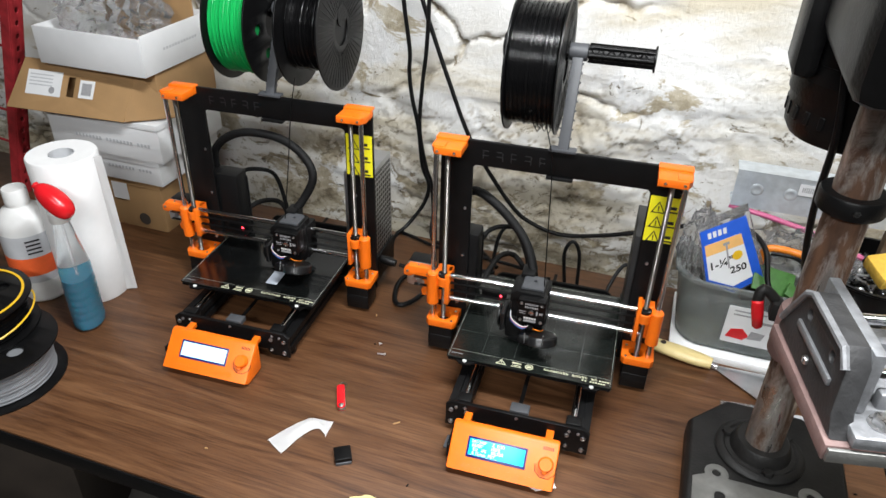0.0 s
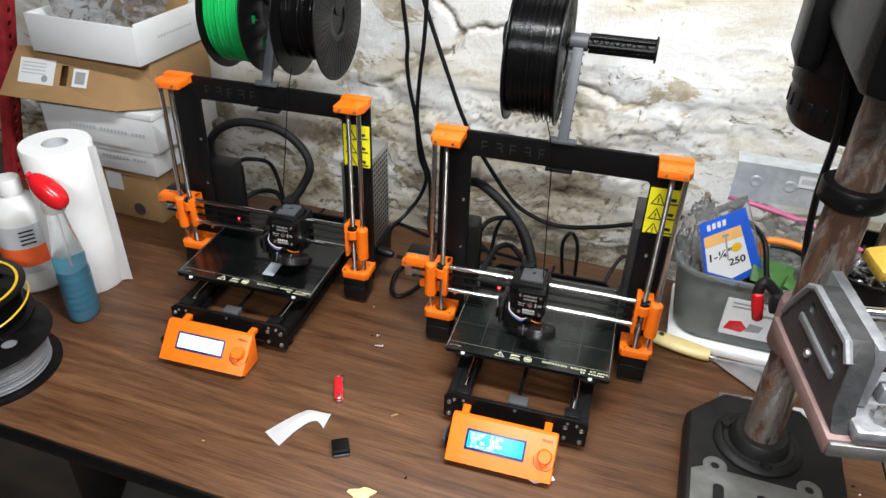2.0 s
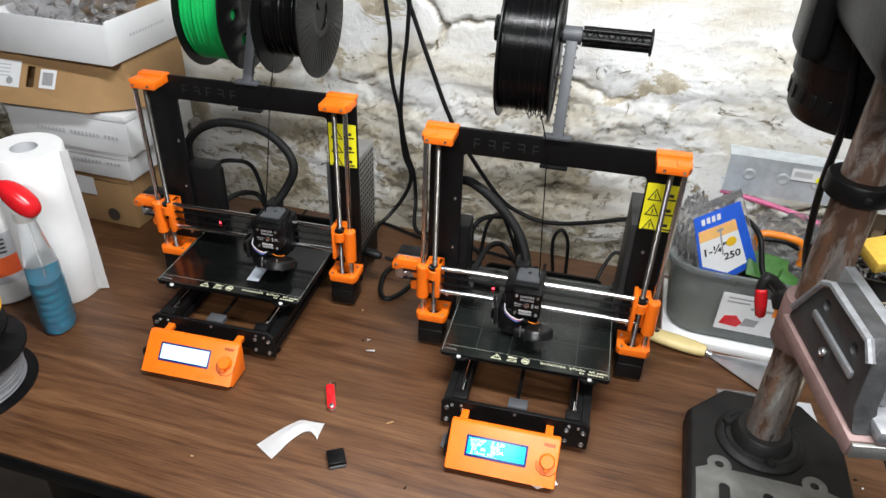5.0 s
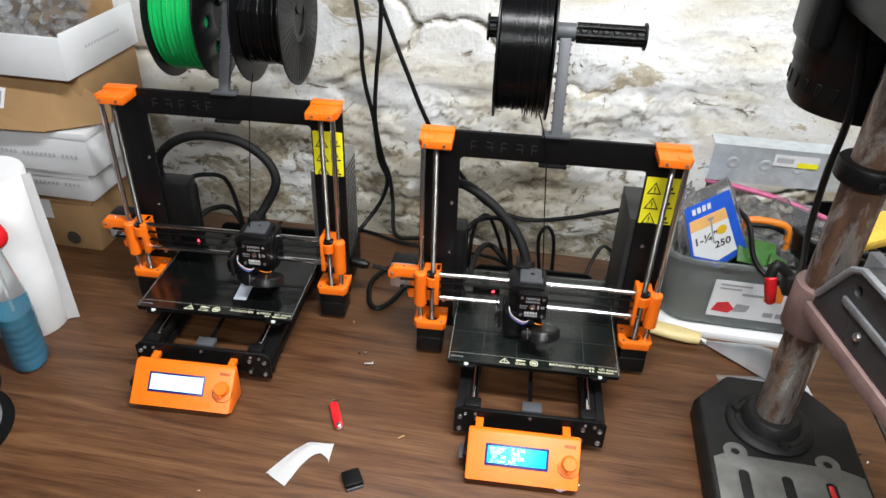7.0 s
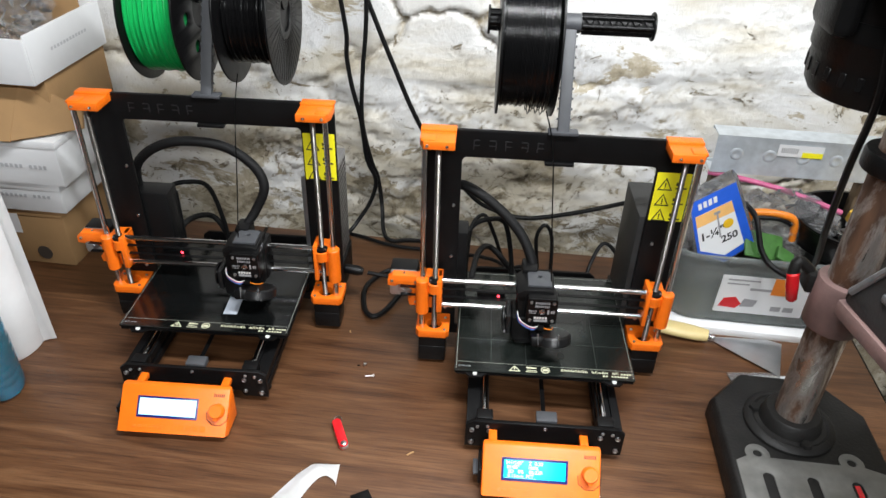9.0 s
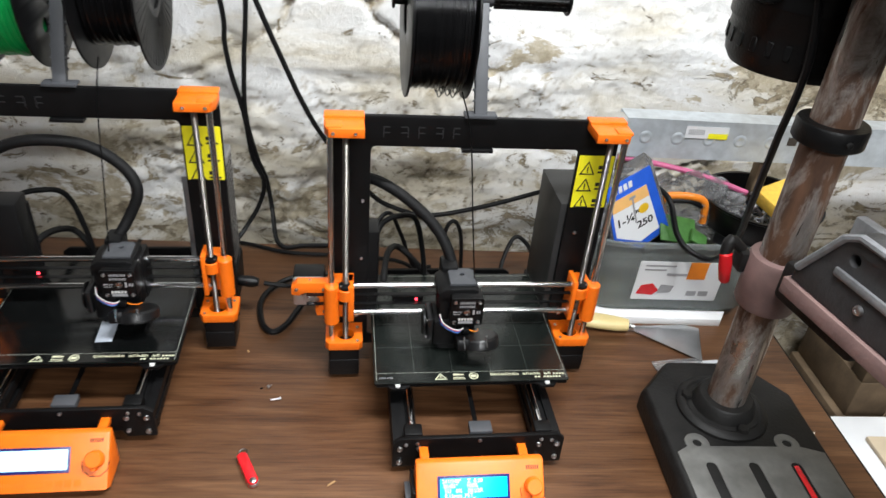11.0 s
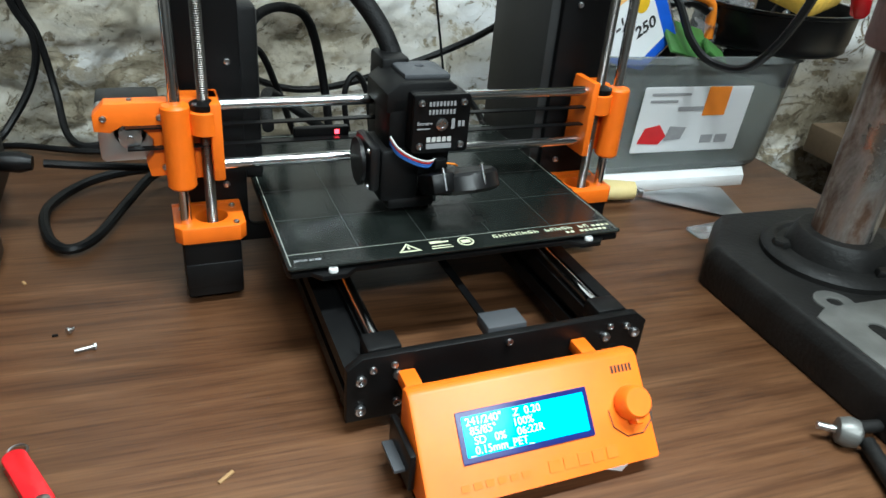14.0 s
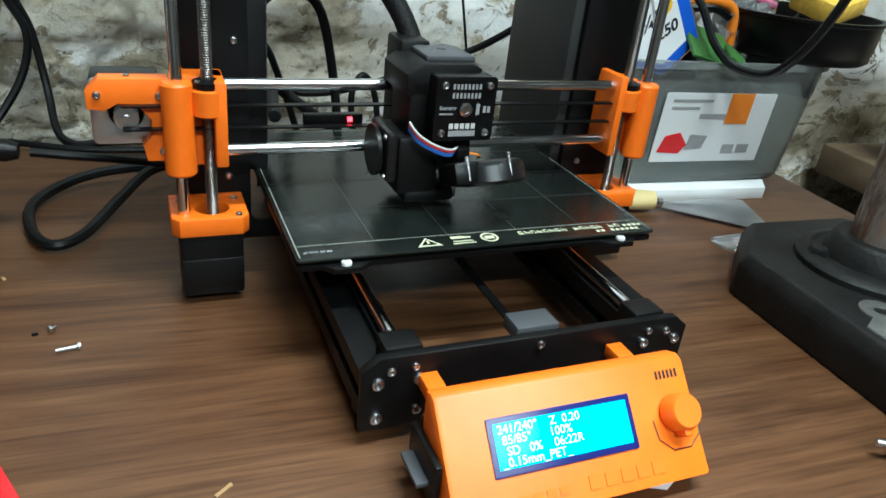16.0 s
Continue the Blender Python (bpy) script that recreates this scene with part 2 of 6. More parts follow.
def wall_material():
    """White-painted rubble wall: paint flaked to tan stone and grey mortar in ragged patches and along the joints."""
    m, t, p = nodes_of("flaking_white_painted_stone")
    vec = coords(t)
    attr = t.nodes.new("ShaderNodeAttribute")
    attr.attribute_name = "bare"
    paint = ramp(t, noise_tex(t, vec, 3.2, 6.0), [(0.3, (0.66, 0.64, 0.59)), (0.5, (0.78, 0.775, 0.755)), (0.7, (0.82, 0.825, 0.83))])
    stone = ramp(t, noise_tex(t, vec, 34, 7.0, 0.72), [(0.28, (0.055, 0.045, 0.034)), (0.45, (0.24, 0.195, 0.13)), (0.6, (0.42, 0.36, 0.25)), (0.75, (0.56, 0.50, 0.40))])
    low = t.nodes.new("ShaderNodeSeparateXYZ")
    t.links.new(vec, low.inputs[0])
    side = t.nodes.new("ShaderNodeMapRange")  # the paint is gone at the far end beyond the drill press
    side.inputs["From Min"].default_value, side.inputs["From Max"].default_value = 0.36, 0.62
    side.inputs["To Min"].default_value, side.inputs["To Max"].default_value = 0.0, 0.20
    t.links.new(low.outputs[0], side.inputs[0])
    height = t.nodes.new("ShaderNodeMapRange")
    height.inputs["From Min"].default_value, height.inputs["From Max"].default_value = 0.98, 1.08
    t.links.new(low.outputs[2], height.inputs[0])
    upper = t.nodes.new("ShaderNodeMath")
    upper.operation = "MULTIPLY"
    t.links.new(side.outputs[0], upper.inputs[0])
    t.links.new(height.outputs[0], upper.inputs[1])
    grade = t.nodes.new("ShaderNodeMapRange")
    grade.inputs["From Min"].default_value, grade.inputs["From Max"].default_value = 0.70, 1.15
    grade.inputs["To Min"].default_value, grade.inputs["To Max"].default_value = 0.085, -0.025
    t.links.new(low.outputs[2], grade.inputs[0])

    def patches(scale, stretch, cut, edge, rough=0.72, distort=0.5, weight=1.0):
        n = noise_tex(t, coords(t, stretch), scale, 9.0, rough, distort)
        add = t.nodes.new("ShaderNodeMath")
        add.operation = "MULTIPLY_ADD"
        add.inputs[1].default_value = weight
        both = t.nodes.new("ShaderNodeMath")
        t.links.new(grade.outputs[0], both.inputs[0])
        t.links.new(upper.outputs[0], both.inputs[1])
        t.links.new(both.outputs[0], add.inputs[0])
        t.links.new(n, add.inputs[2])
        return ramp(t, add.outputs[0], [(cut, (0, 0, 0)), (cut + edge, (1, 1, 1))])

    veil = patches(3.4, (0.8, 1, 2.0), 0.47, 0.16, 0.6)
    bare = patches(5.0, (1, 1, 1.6), 0.575, 0.025)
    chips = patches(15.0, (1, 1, 1.6), 0.612, 0.010, 0.76, 1.1)
    specks = patches(60.0, (1, 1, 1), 0.672, 0.012, 0.7, 0.6)
    col = mix(t, veil, paint, (0.60, 0.545, 0.43))
    col = mix(t, bare, col, ramp(t, noise_tex(t, vec, 22, 7.0, 0.7), [(0.3, (0.22, 0.18, 0.12)), (0.5, (0.47, 0.41, 0.30)), (0.7, (0.64, 0.60, 0.51))]))
    for mask in (chips, specks):
        col = mix(t, mask, col, stone)
    joint = t.nodes.new("ShaderNodeMath")
    joint.operation = "MULTIPLY"
    t.links.new(attr.outputs[2], joint.inputs[0])
    t.links.new(ramp(t, noise_tex(t, vec, 18, 7.0, 0.75), [(0.42, (0, 0, 0)), (0.55, (1, 1, 1))]), joint.inputs[1])
    col = mix(t, joint.outputs[0], col, stone)
    t.links.new(col, p.inputs["Base Color"])
    p.inputs["Roughness"].default_value = 0.62
    h = mix(t, 0.5, noise_tex(t, vec, 30, 10.0, 0.72, 0.6), noise_tex(t, vec, 120, 6.0, 0.7))
    h = mix(t, 0.6, h, mix(t, 1.0, chips, specks, "ADD"), "SUBTRACT")
    bump(t, p, h, 0.75, 0.007)
    return m


WALL = wall_material()

# ---- shapes ----


def mesh_from(bm, name, smooth=True):
    bmesh.ops.recalc_face_normals(bm, faces=bm.faces)
    me = bpy.data.meshes.new(name)
    bm.to_mesh(me)
    bm.free()
    if smooth:
        for poly in me.polygons:
            poly.use_smooth = True
        me.set_sharp_from_angle(angle=radians(38))
    return me


def part(name, bm, material, parent=None, label="", smooth=True):
    me = bm if isinstance(bm, bpy.types.Mesh) else mesh_from(bm, name, smooth)
    me.materials.clear()
    me.materials.append(material)
    ob = new(name, me)
    if parent is not None:
        ob.parent = parent
    if label:
        tagged(ob, label)
    return ob


def thing(name, m, label, category, group="", kind=""):
    ob = new(name)
    ob.empty_display_size = 0.02
    ob.matrix_world = m
    return tagged(ob, label, category, group, kind)


def single(name, bm, material, m, label, category, group="", kind=""):
    ob = part(name, bm, material)
    ob.matrix_world = m
    return tagged(ob, label, category, group, kind)


def box(x0, x1, y0, y1, z0, z1, bevel=0.0, bm=None, segments=2, m=None):
    b = bmesh.new()
    bmesh.ops.create_cube(b, size=1)
    bmesh.ops.transform(b, verts=b.verts, matrix=Matrix.Translation(((x0 + x1) / 2, (y0 + y1) / 2, (z0 + z1) / 2)) @ Matrix.Diagonal((x1 - x0, y1 - y0, z1 - z0, 1)))
    if bevel:
        bmesh.ops.bevel(b, geom=list(b.edges), offset=bevel, segments=segments, affect="EDGES", profile=0.5)
    return join(bm, b, m)


def join(bm, b, m=None):
    if m is not None:
        bmesh.ops.transform(b, verts=b.verts, matrix=m)
    if bm is None:
        return b
    tmp = bpy.data.meshes.new("tmp")
    b.to_mesh(tmp)
    b.free()
    bm.from_mesh(tmp)
    bpy.data.meshes.remove(tmp)
    return bm


def lathe(profile, segments=28, bm=None, m=None, close=True):
    """A body of revolution about z from (radius, z) pairs."""
    b = bmesh.new()
    rings = []
    for r, z in profile:
        if r < 1e-6:
            rings.append([b.verts.new((0, 0, z))])
        else:
            rings.append([b.verts.new((r * math.cos(2 * math.pi * i / segments), r * math.sin(2 * math.pi * i / segments), z)) for i in range(segments)])
    for lo, hi in zip(rings, rings[1:]):
        for i in range(segments):
            j = (i + 1) % segments
            if len(lo) == 1 and len(hi) > 1:
                b.faces.new((lo[0], hi[j], hi[i]))
            elif len(hi) == 1 and len(lo) > 1:
                b.faces.new((lo[i], lo[j], hi[0]))
            elif len(lo) > 1:
                b.faces.new((lo[i], lo[j], hi[j], hi[i]))
    if close:
        for ring in (rings[0], rings[-1]):
            if len(ring) > 1:
                b.faces.new(ring)
    return join(bm, b, m)


def along(p0, p1):
    """The pose that takes z from the origin to the line p0 - p1."""
    d = Vector(p1) - Vector(p0)
    return Matrix.Translation(p0) @ d.to_track_quat("Z", "Y").to_matrix().to_4x4()


def rod(p0, p1, r, segments=20, bm=None, edge=0.0006):
    h = (Vector(p1) - Vector(p0)).length
    return lathe([(r - edge, 0), (r, edge), (r, h - edge), (r - edge, h)], segments, bm, along(p0, p1))


def smooth_path(points, steps=8):
    pts = [Vector(p) for p in points]
    out = []
    for i in range(len(pts) - 1):
        p0, p1, p2, p3 = pts[max(i - 1, 0)], pts[i], pts[i + 1], pts[min(i + 2, len(pts) - 1)]
        for s in range(steps):
            u = s / steps
            out.append(0.5 * ((2 * p1) + (p2 - p0) * u + (2 * p0 - 5 * p1 + 4 * p2 - p3) * u * u + (3 * p1 - p0 - 3 * p2 + p3) * u ** 3))
    return out + [pts[-1]]


def tube(points, r, segments=10, bm=None, steps=8, m=None):
    pts = smooth_path(points, steps) if steps else [Vector(p) for p in points]
    b = bmesh.new()
    rings, side = [], Vector((0.31, 0.17, 0.93))
    for i, p in enumerate(pts):
        d = (pts[min(i + 1, len(pts) - 1)] - pts[max(i - 1, 0)]).normalized()
        side = side - d * side.dot(d)
        side = side.normalized() if side.length > 1e-4 else d.orthogonal().normalized()
        up = d.cross(side)
        rings.append([b.verts.new(p + r * (math.cos(2 * math.pi * k / segments) * side + math.sin(2 * math.pi * k / segments) * up)) for k in range(segments)])
    for lo, hi in zip(rings, rings[1:]):
        for k in range(segments):
            j = (k + 1) % segments
            b.faces.new((lo[k], lo[j], hi[j], hi[k]))
    b.faces.new(rings[0]), b.faces.new(rings[-1])
    return join(bm, b, m)


def curve_mesh(data, name):
    ob = bpy.data.objects.new("tmp", data)
    scene.collection.objects.link(ob)
    bpy.context.view_layer.update()
    me = bpy.data.meshes.new_from_object(ob.evaluated_get(bpy.context.evaluated_depsgraph_get()))
    bpy.data.objects.remove(ob)
    me.name = name
    return me


def circle(x, y, r, n=20):
    return [(x + r * math.cos(2 * math.pi * i / n), y + r * math.sin(2 * math.pi * i / n)) for i in range(n)]


def rounded(x0, x1, y0, y1, r, n=5):
    out = []
    for cx, cy, a in ((x1 - r, y1 - r, 0), (x0 + r, y1 - r, 90), (x0 + r, y0 + r, 180), (x1 - r, y0 + r, 270)):
        out += [(cx + r * math.cos(radians(a + 90 * i / n)), cy + r * math.sin(radians(a + 90 * i / n))) for i in range(n + 1)]
    return out


def plate(outer, holes, thick, bevel=0.0006, m=None, bm=None):
    """A flat plate with holes; its outline lies in x and y, its thickness goes from 0 up z."""
    c = bpy.data.curves.new("plate", "CURVE")
    c.dimensions, c.fill_mode = "2D", "BOTH"
    for loop in (outer, *holes):
        s = c.splines.new("POLY")
        s.points.add(len(loop) - 1)
        for q, (x, y) in zip(s.points, loop):
            q.co = (x, y, 0, 1)
        s.use_cyclic_u = True
    c.extrude, c.bevel_depth, c.bevel_resolution, c.offset = thick / 2 - bevel, bevel, 1, -bevel
    me = curve_mesh(c, "plate")
    b = bmesh.new()
    b.from_mesh(me)
    bpy.data.meshes.remove(me)
    bmesh.ops.remove_doubles(b, verts=b.verts, dist=1e-6)
    bmesh.ops.translate(b, verts=b.verts, vec=(0, 0, thick / 2))
    return join(bm, b, m)


UPRIGHT = Matrix(((1, 0, 0, 0), (0, 0, -1, 0), (0, 1, 0, 0), (0, 0, 0, 1)))  # x, y of a plate to x, z; its thickness to -y
SIDEWAYS = Matrix(((0, 0, 1, 0), (1, 0, 0, 0), (0, 1, 0, 0), (0, 0, 0, 1)))  # x, y of a plate to y, z; its thickness to x


def words(text, size, m, bold=0.0, align="LEFT"):
    c = bpy.data.curves.new("words", "FONT")
    c.body, c.size, c.extrude, c.offset, c.align_x = text, size, 0.0001, bold, align
    me = curve_mesh(c, "words")
    me.transform(m)
    return me


def bars(spec, m, thick=0.0003, bm=None):
    """Flat bars x0, x1, y0, y1 on a face; m takes the face's x, y to the thing."""
    b = bmesh.new()
    for x0, x1, y0, y1 in spec:
        box(x0, x1, y0, y1, 0, thick, 0, b)
    return join(bm, b, m)


def screw(parent, p, toward, r=0.0028, material=None, name="screw"):
    """A socket-head screw at p whose head looks along toward."""
    h = r * 0.75
    bm = lathe([(r * 0.98, 0), (r, h * 0.3), (r * 0.86, h * 0.85), (r * 0.55, h), (r * 0.52, h * 0.55), (0, h * 0.5)], 14, None, along(p, Vector(p) + Vector(toward)))
    return part(name, bm, material or STEEL, parent)

# ---- the room ----
TOP = 0.75  # the table's surface


def stone_wall():
    """One sheet of rough stonework in flat courses with ragged joints, finest where the table stands."""
    xs = np.concatenate([np.arange(-3.0, -1.6, 0.06), np.arange(-1.6, 1.1, 0.006), np.arange(1.1, 3.01, 0.06)])
    zs = np.concatenate([np.arange(0.0, 0.6, 0.05), np.arange(0.6, 1.40, 0.006), np.arange(1.40, 2.41, 0.06)])
    verts, faces, bare = [], [], []
    for z in zs:
        for x in xs:
            w = noise.noise_vector(Vector((x * 2.2, 3.1, z * 2.2))) * 0.10 + noise.noise_vector(Vector((x * 11, 1.7, z * 11))) * 0.035 + noise.noise_vector(Vector((x * 37, 5.7, z * 37))) * 0.012
            q = Vector((x * 2.6 + w.x * 2.6, 0.0, z * 5.4 + w.z * 5.4))
            d, _ = noise.voronoi(q)
            gap = d[1] - d[0]
            open_ = max(0.0, min(1.0, 0.35 + 1.9 * noise.noise(Vector((x * 2.3, 9, z * 2.9)))))
            crack = max(0.0, 1 - gap / 0.060) * open_
            rough = noise.ridged_multi_fractal(Vector((x * 7, 0.5, z * 10)), 0.9, 2.2, 5, 1.0, 2.0)
            rugged = max(0.0, min(1.0, 0.25 + 1.6 * noise.noise(Vector((x * 1.9, 12.0, z * 2.6))) + (1.0 - z) * 0.8))
            step = max(0.0, min(1.0, (noise.fractal(Vector((x * 6, 4.2, z * 9)), 0.8, 2.1, 6) - 0.22) * 9)) * rugged
            k = noise.fractal(Vector((x * 3.2 + w.x, 2.2, z * 8.5 + w.z * 2)), 0.75, 2.15, 7) * 3.4
            lip = max(0.0, (k - math.floor(k) - 0.84) / 0.16)  # broken ledges of flaked stone
            ledge = (math.floor(k) + lip) * rugged
            face_tilt = noise.noise(Vector((x * 3.1, 7, z * 3.6)))
            verts.append((x, crack * 0.020 + step * 0.0095 - rough * 0.0045 * rugged - face_tilt * 0.006 - ledge * 0.0052, z))
            bare.append(min(1.0, crack * 1.5 + 0.35 * step + (0.9 * rugged if 0.0 < lip < 1.0 else 0.0)))
    n = len(xs)
    for j in range(len(zs) - 1):
        for i in range(n - 1):
            a = j * n + i
            faces.append((a, a + 1, a + n + 1, a + n))
    me = bpy.data.meshes.new("wall_north")
    me.from_pydata(verts, [], faces)
    layer = me.attributes.new("bare", "FLOAT", "POINT")
    layer.data.foreach_set("value", bare)
    for poly in me.polygons:
        poly.use_smooth = True
    ob = part("wall_north", me, WALL)
    ob.location = (0, 1.335, 0)
    return tagged(ob, "white-painted rubble stone wall with flaking paint", "wall", kind="structure")


stone_wall()
for name, ext, mat, label, cat in (
    ("wall_north_backing", (-3.0, 3.0, 1.42, 1.55, 0, 2.4), CONCRETE, "plain core of the stone wall", "wall"),
    ("wall_south", (-3.0, 3.0, -2.6, -2.5, 0, 2.4), CONCRETE, "plain grey basement wall behind the viewer", "wall"),
    ("wall_west", (-3.1, -3.0, -2.6, 1.55, 0, 2.4), CONCRETE, "plain grey basement side wall", "wall"),
    ("wall_east", (3.0, 3.1, -2.6, 1.55, 0, 2.4), CONCRETE, "plain grey basement side wall", "wall"),
    ("floor", (-3.1, 3.1, -2.6, 1.55, -0.1, 0), FLOORDARK, "dark dirty concrete basement floor", "floor"),
    ("ceiling", (-3.1, 3.1, -2.6, 1.55, 2.4, 2.5), CONCRETE, "plain basement ceiling", "ceiling"),
):
    tagged(part(name, box(*ext), mat), label, cat, kind="structure")

# ---- the table ----
table = thing("work_table", pose(0, 0, 0), "long folding table with a walnut laminate top", "table")
part("tabletop", box(-1.75, 0.472, 0.486, 1.238, TOP - 0.028, TOP, 0.002), TABLE, table)
part("edge_band", box(-1.752, 0.474, 0.4815, 0.4855, TOP - 0.03, TOP - 0.0015, 0.0015), BLACK, table, "black plastic edge band")
part("side_band", box(0.4725, 0.4755, 0.482, 1.24, TOP - 0.03, TOP - 0.0015, 0.001), BLACK, table, "black plastic edge band")
for x in (-1.6, 0.40):
    for y in (0.58, 1.16):
        part("leg", rod((x, y, 0), (x, y, TOP - 0.028), 0.014), CASTDARK, table)
part("leg_brace", rod((0.40, 0.58, 0.35), (0.40, 1.16, 0.35), 0.009), CASTDARK, table)

# ---- the printers ----


def face(p, tilt):
    """Takes x, y of a face to x and up a slope: y runs up and back at that many degrees from level."""
    return Matrix.Translation(p) @ Matrix.Rotation(radians(tilt), 4, "X")


def lead_screw(x, y, z0, z1):
    prof, z = [], z0
    while z < z1:
        prof += [(0.0036, z), (0.0040, z + 0.0004), (0.0040, z + 0.0008), (0.0036, z + 0.0012)]
        z += 0.0015
    return lathe(prof, 10, None, Matrix.Translation((x, y, 0)))


def spool(parent, name, filament, x0, x1, axis, r=0.1, fill=0.086, flange=None, sticker=False, loose=False, label=""):
    """A filament spool whose axle runs along x through axis."""
    at = Matrix.Translation((0, axis[0], axis[1])) @ Matrix.Rotation(radians(90), 4, "Y")
    ob = thing(name, Matrix.Identity(4), label, "filament spool", "filament spools")
    ob.parent = parent
    for a, b in ((x0, x0 + 0.003), (x1 - 0.003, x1)):
        holes = [] if not sticker else [circle(0.052 * math.cos(k * math.pi / 3), 0.052 * math.sin(k * math.pi / 3), 0.009, 14) for k in (3, 4)]
        part("flange", plate(circle(0, 0, r, 56), [circle(0, 0, 0.026, 24)] + holes, b - a, 0.0007, Matrix.Translation((0, axis[0], axis[1])) @ Matrix(((0, 0, 1, a), (1, 0, 0, 0), (0, 1, 0, 0), (0, 0, 0, 1)))), flange or BLACK, ob)
    part("hub", lathe([(0.026, x0 + 0.003), (0.030, x0 + 0.003), (0.030, x1 - 0.003), (0.026, x1 - 0.003)], 32, None, at), BLACK, ob)
    if not sticker:
        ribs = bmesh.new()
        for k in range(48):
            a = k * math.pi / 24
            box(x1, x1 + 0.0006, -0.0007, 0.0007, 0.036, r - 0.006, 0, ribs, 1, Matrix.Translation((0, axis[0], axis[1])) @ Matrix.Rotation(a, 4, "X") @ Matrix.Rotation(radians(20), 4, "X"))
        tagged(part("flange_ribs", ribs, BLACK, ob, "fine radial ribs pressed into the flange"), kind="stuff")
    prof, turns = [(0.031, x0 + 0.0035)], int((x1 - x0 - 0.008) / 0.00185)
    for i in range(turns):
        z = x0 + 0.004 + i * 0.00185
        k = fill + 0.0012 * math.sin(i * 1.7) + 0.0008 * math.sin(i * 0.6)
        prof += [(k - 0.0006, z), (k, z + 0.0006), (k, z + 0.0012)]
    prof.append((0.031, x1 - 0.0035))
    part("winding", lathe(prof, 64, None, at), filament, ob, "glossy wound filament")
    if loose:
        bm = bmesh.new()
        for i in range(9):
            x = x1 - 0.006 - 0.0035 * i
            drop = fill + 0.006 + 0.010 * ((i * 7) % 5) / 5
            pts = [(x, axis[0] - (fill - 0.002) * math.cos(a) * 0.82, axis[1] - drop * math.sin(a)) for a in (0.5, 0.9, 1.3, 1.57, 1.9, 2.3, 2.65)]
            tube(pts, 0.0009, 5, bm, 4)
        part("loose_turns", bm, filament, ob, "slack black filament loops hanging under the spool")
    if sticker:
        part("sticker", plate([(0.036 * math.cos(a), 0.036 * math.sin(a)) for a in np.linspace(-0.5, 1.9, 14)] + [(0.083 * math.cos(a), 0.083 * math.sin(a)) for a in np.linspace(1.9, -0.5, 20)], [], 0.0006, 0.0001, Matrix.Translation((x1 + 0.0003, axis[0], axis[1])) @ SIDEWAYS), BLACKINK, ob, "black paper label with white writing")
        spec = [(-0.012 + 0.004 * (i % 2), 0.016 - 0.005 * ((i * 3) % 4), 0.071 - i * 0.0055, 0.0735 - i * 0.0055) for i in range(6)]
        part("label_writing", bars(spec, Matrix.Translation((x1 + 0.0011, axis[0], axis[1])) @ SIDEWAYS), WHITE, ob)
    return ob


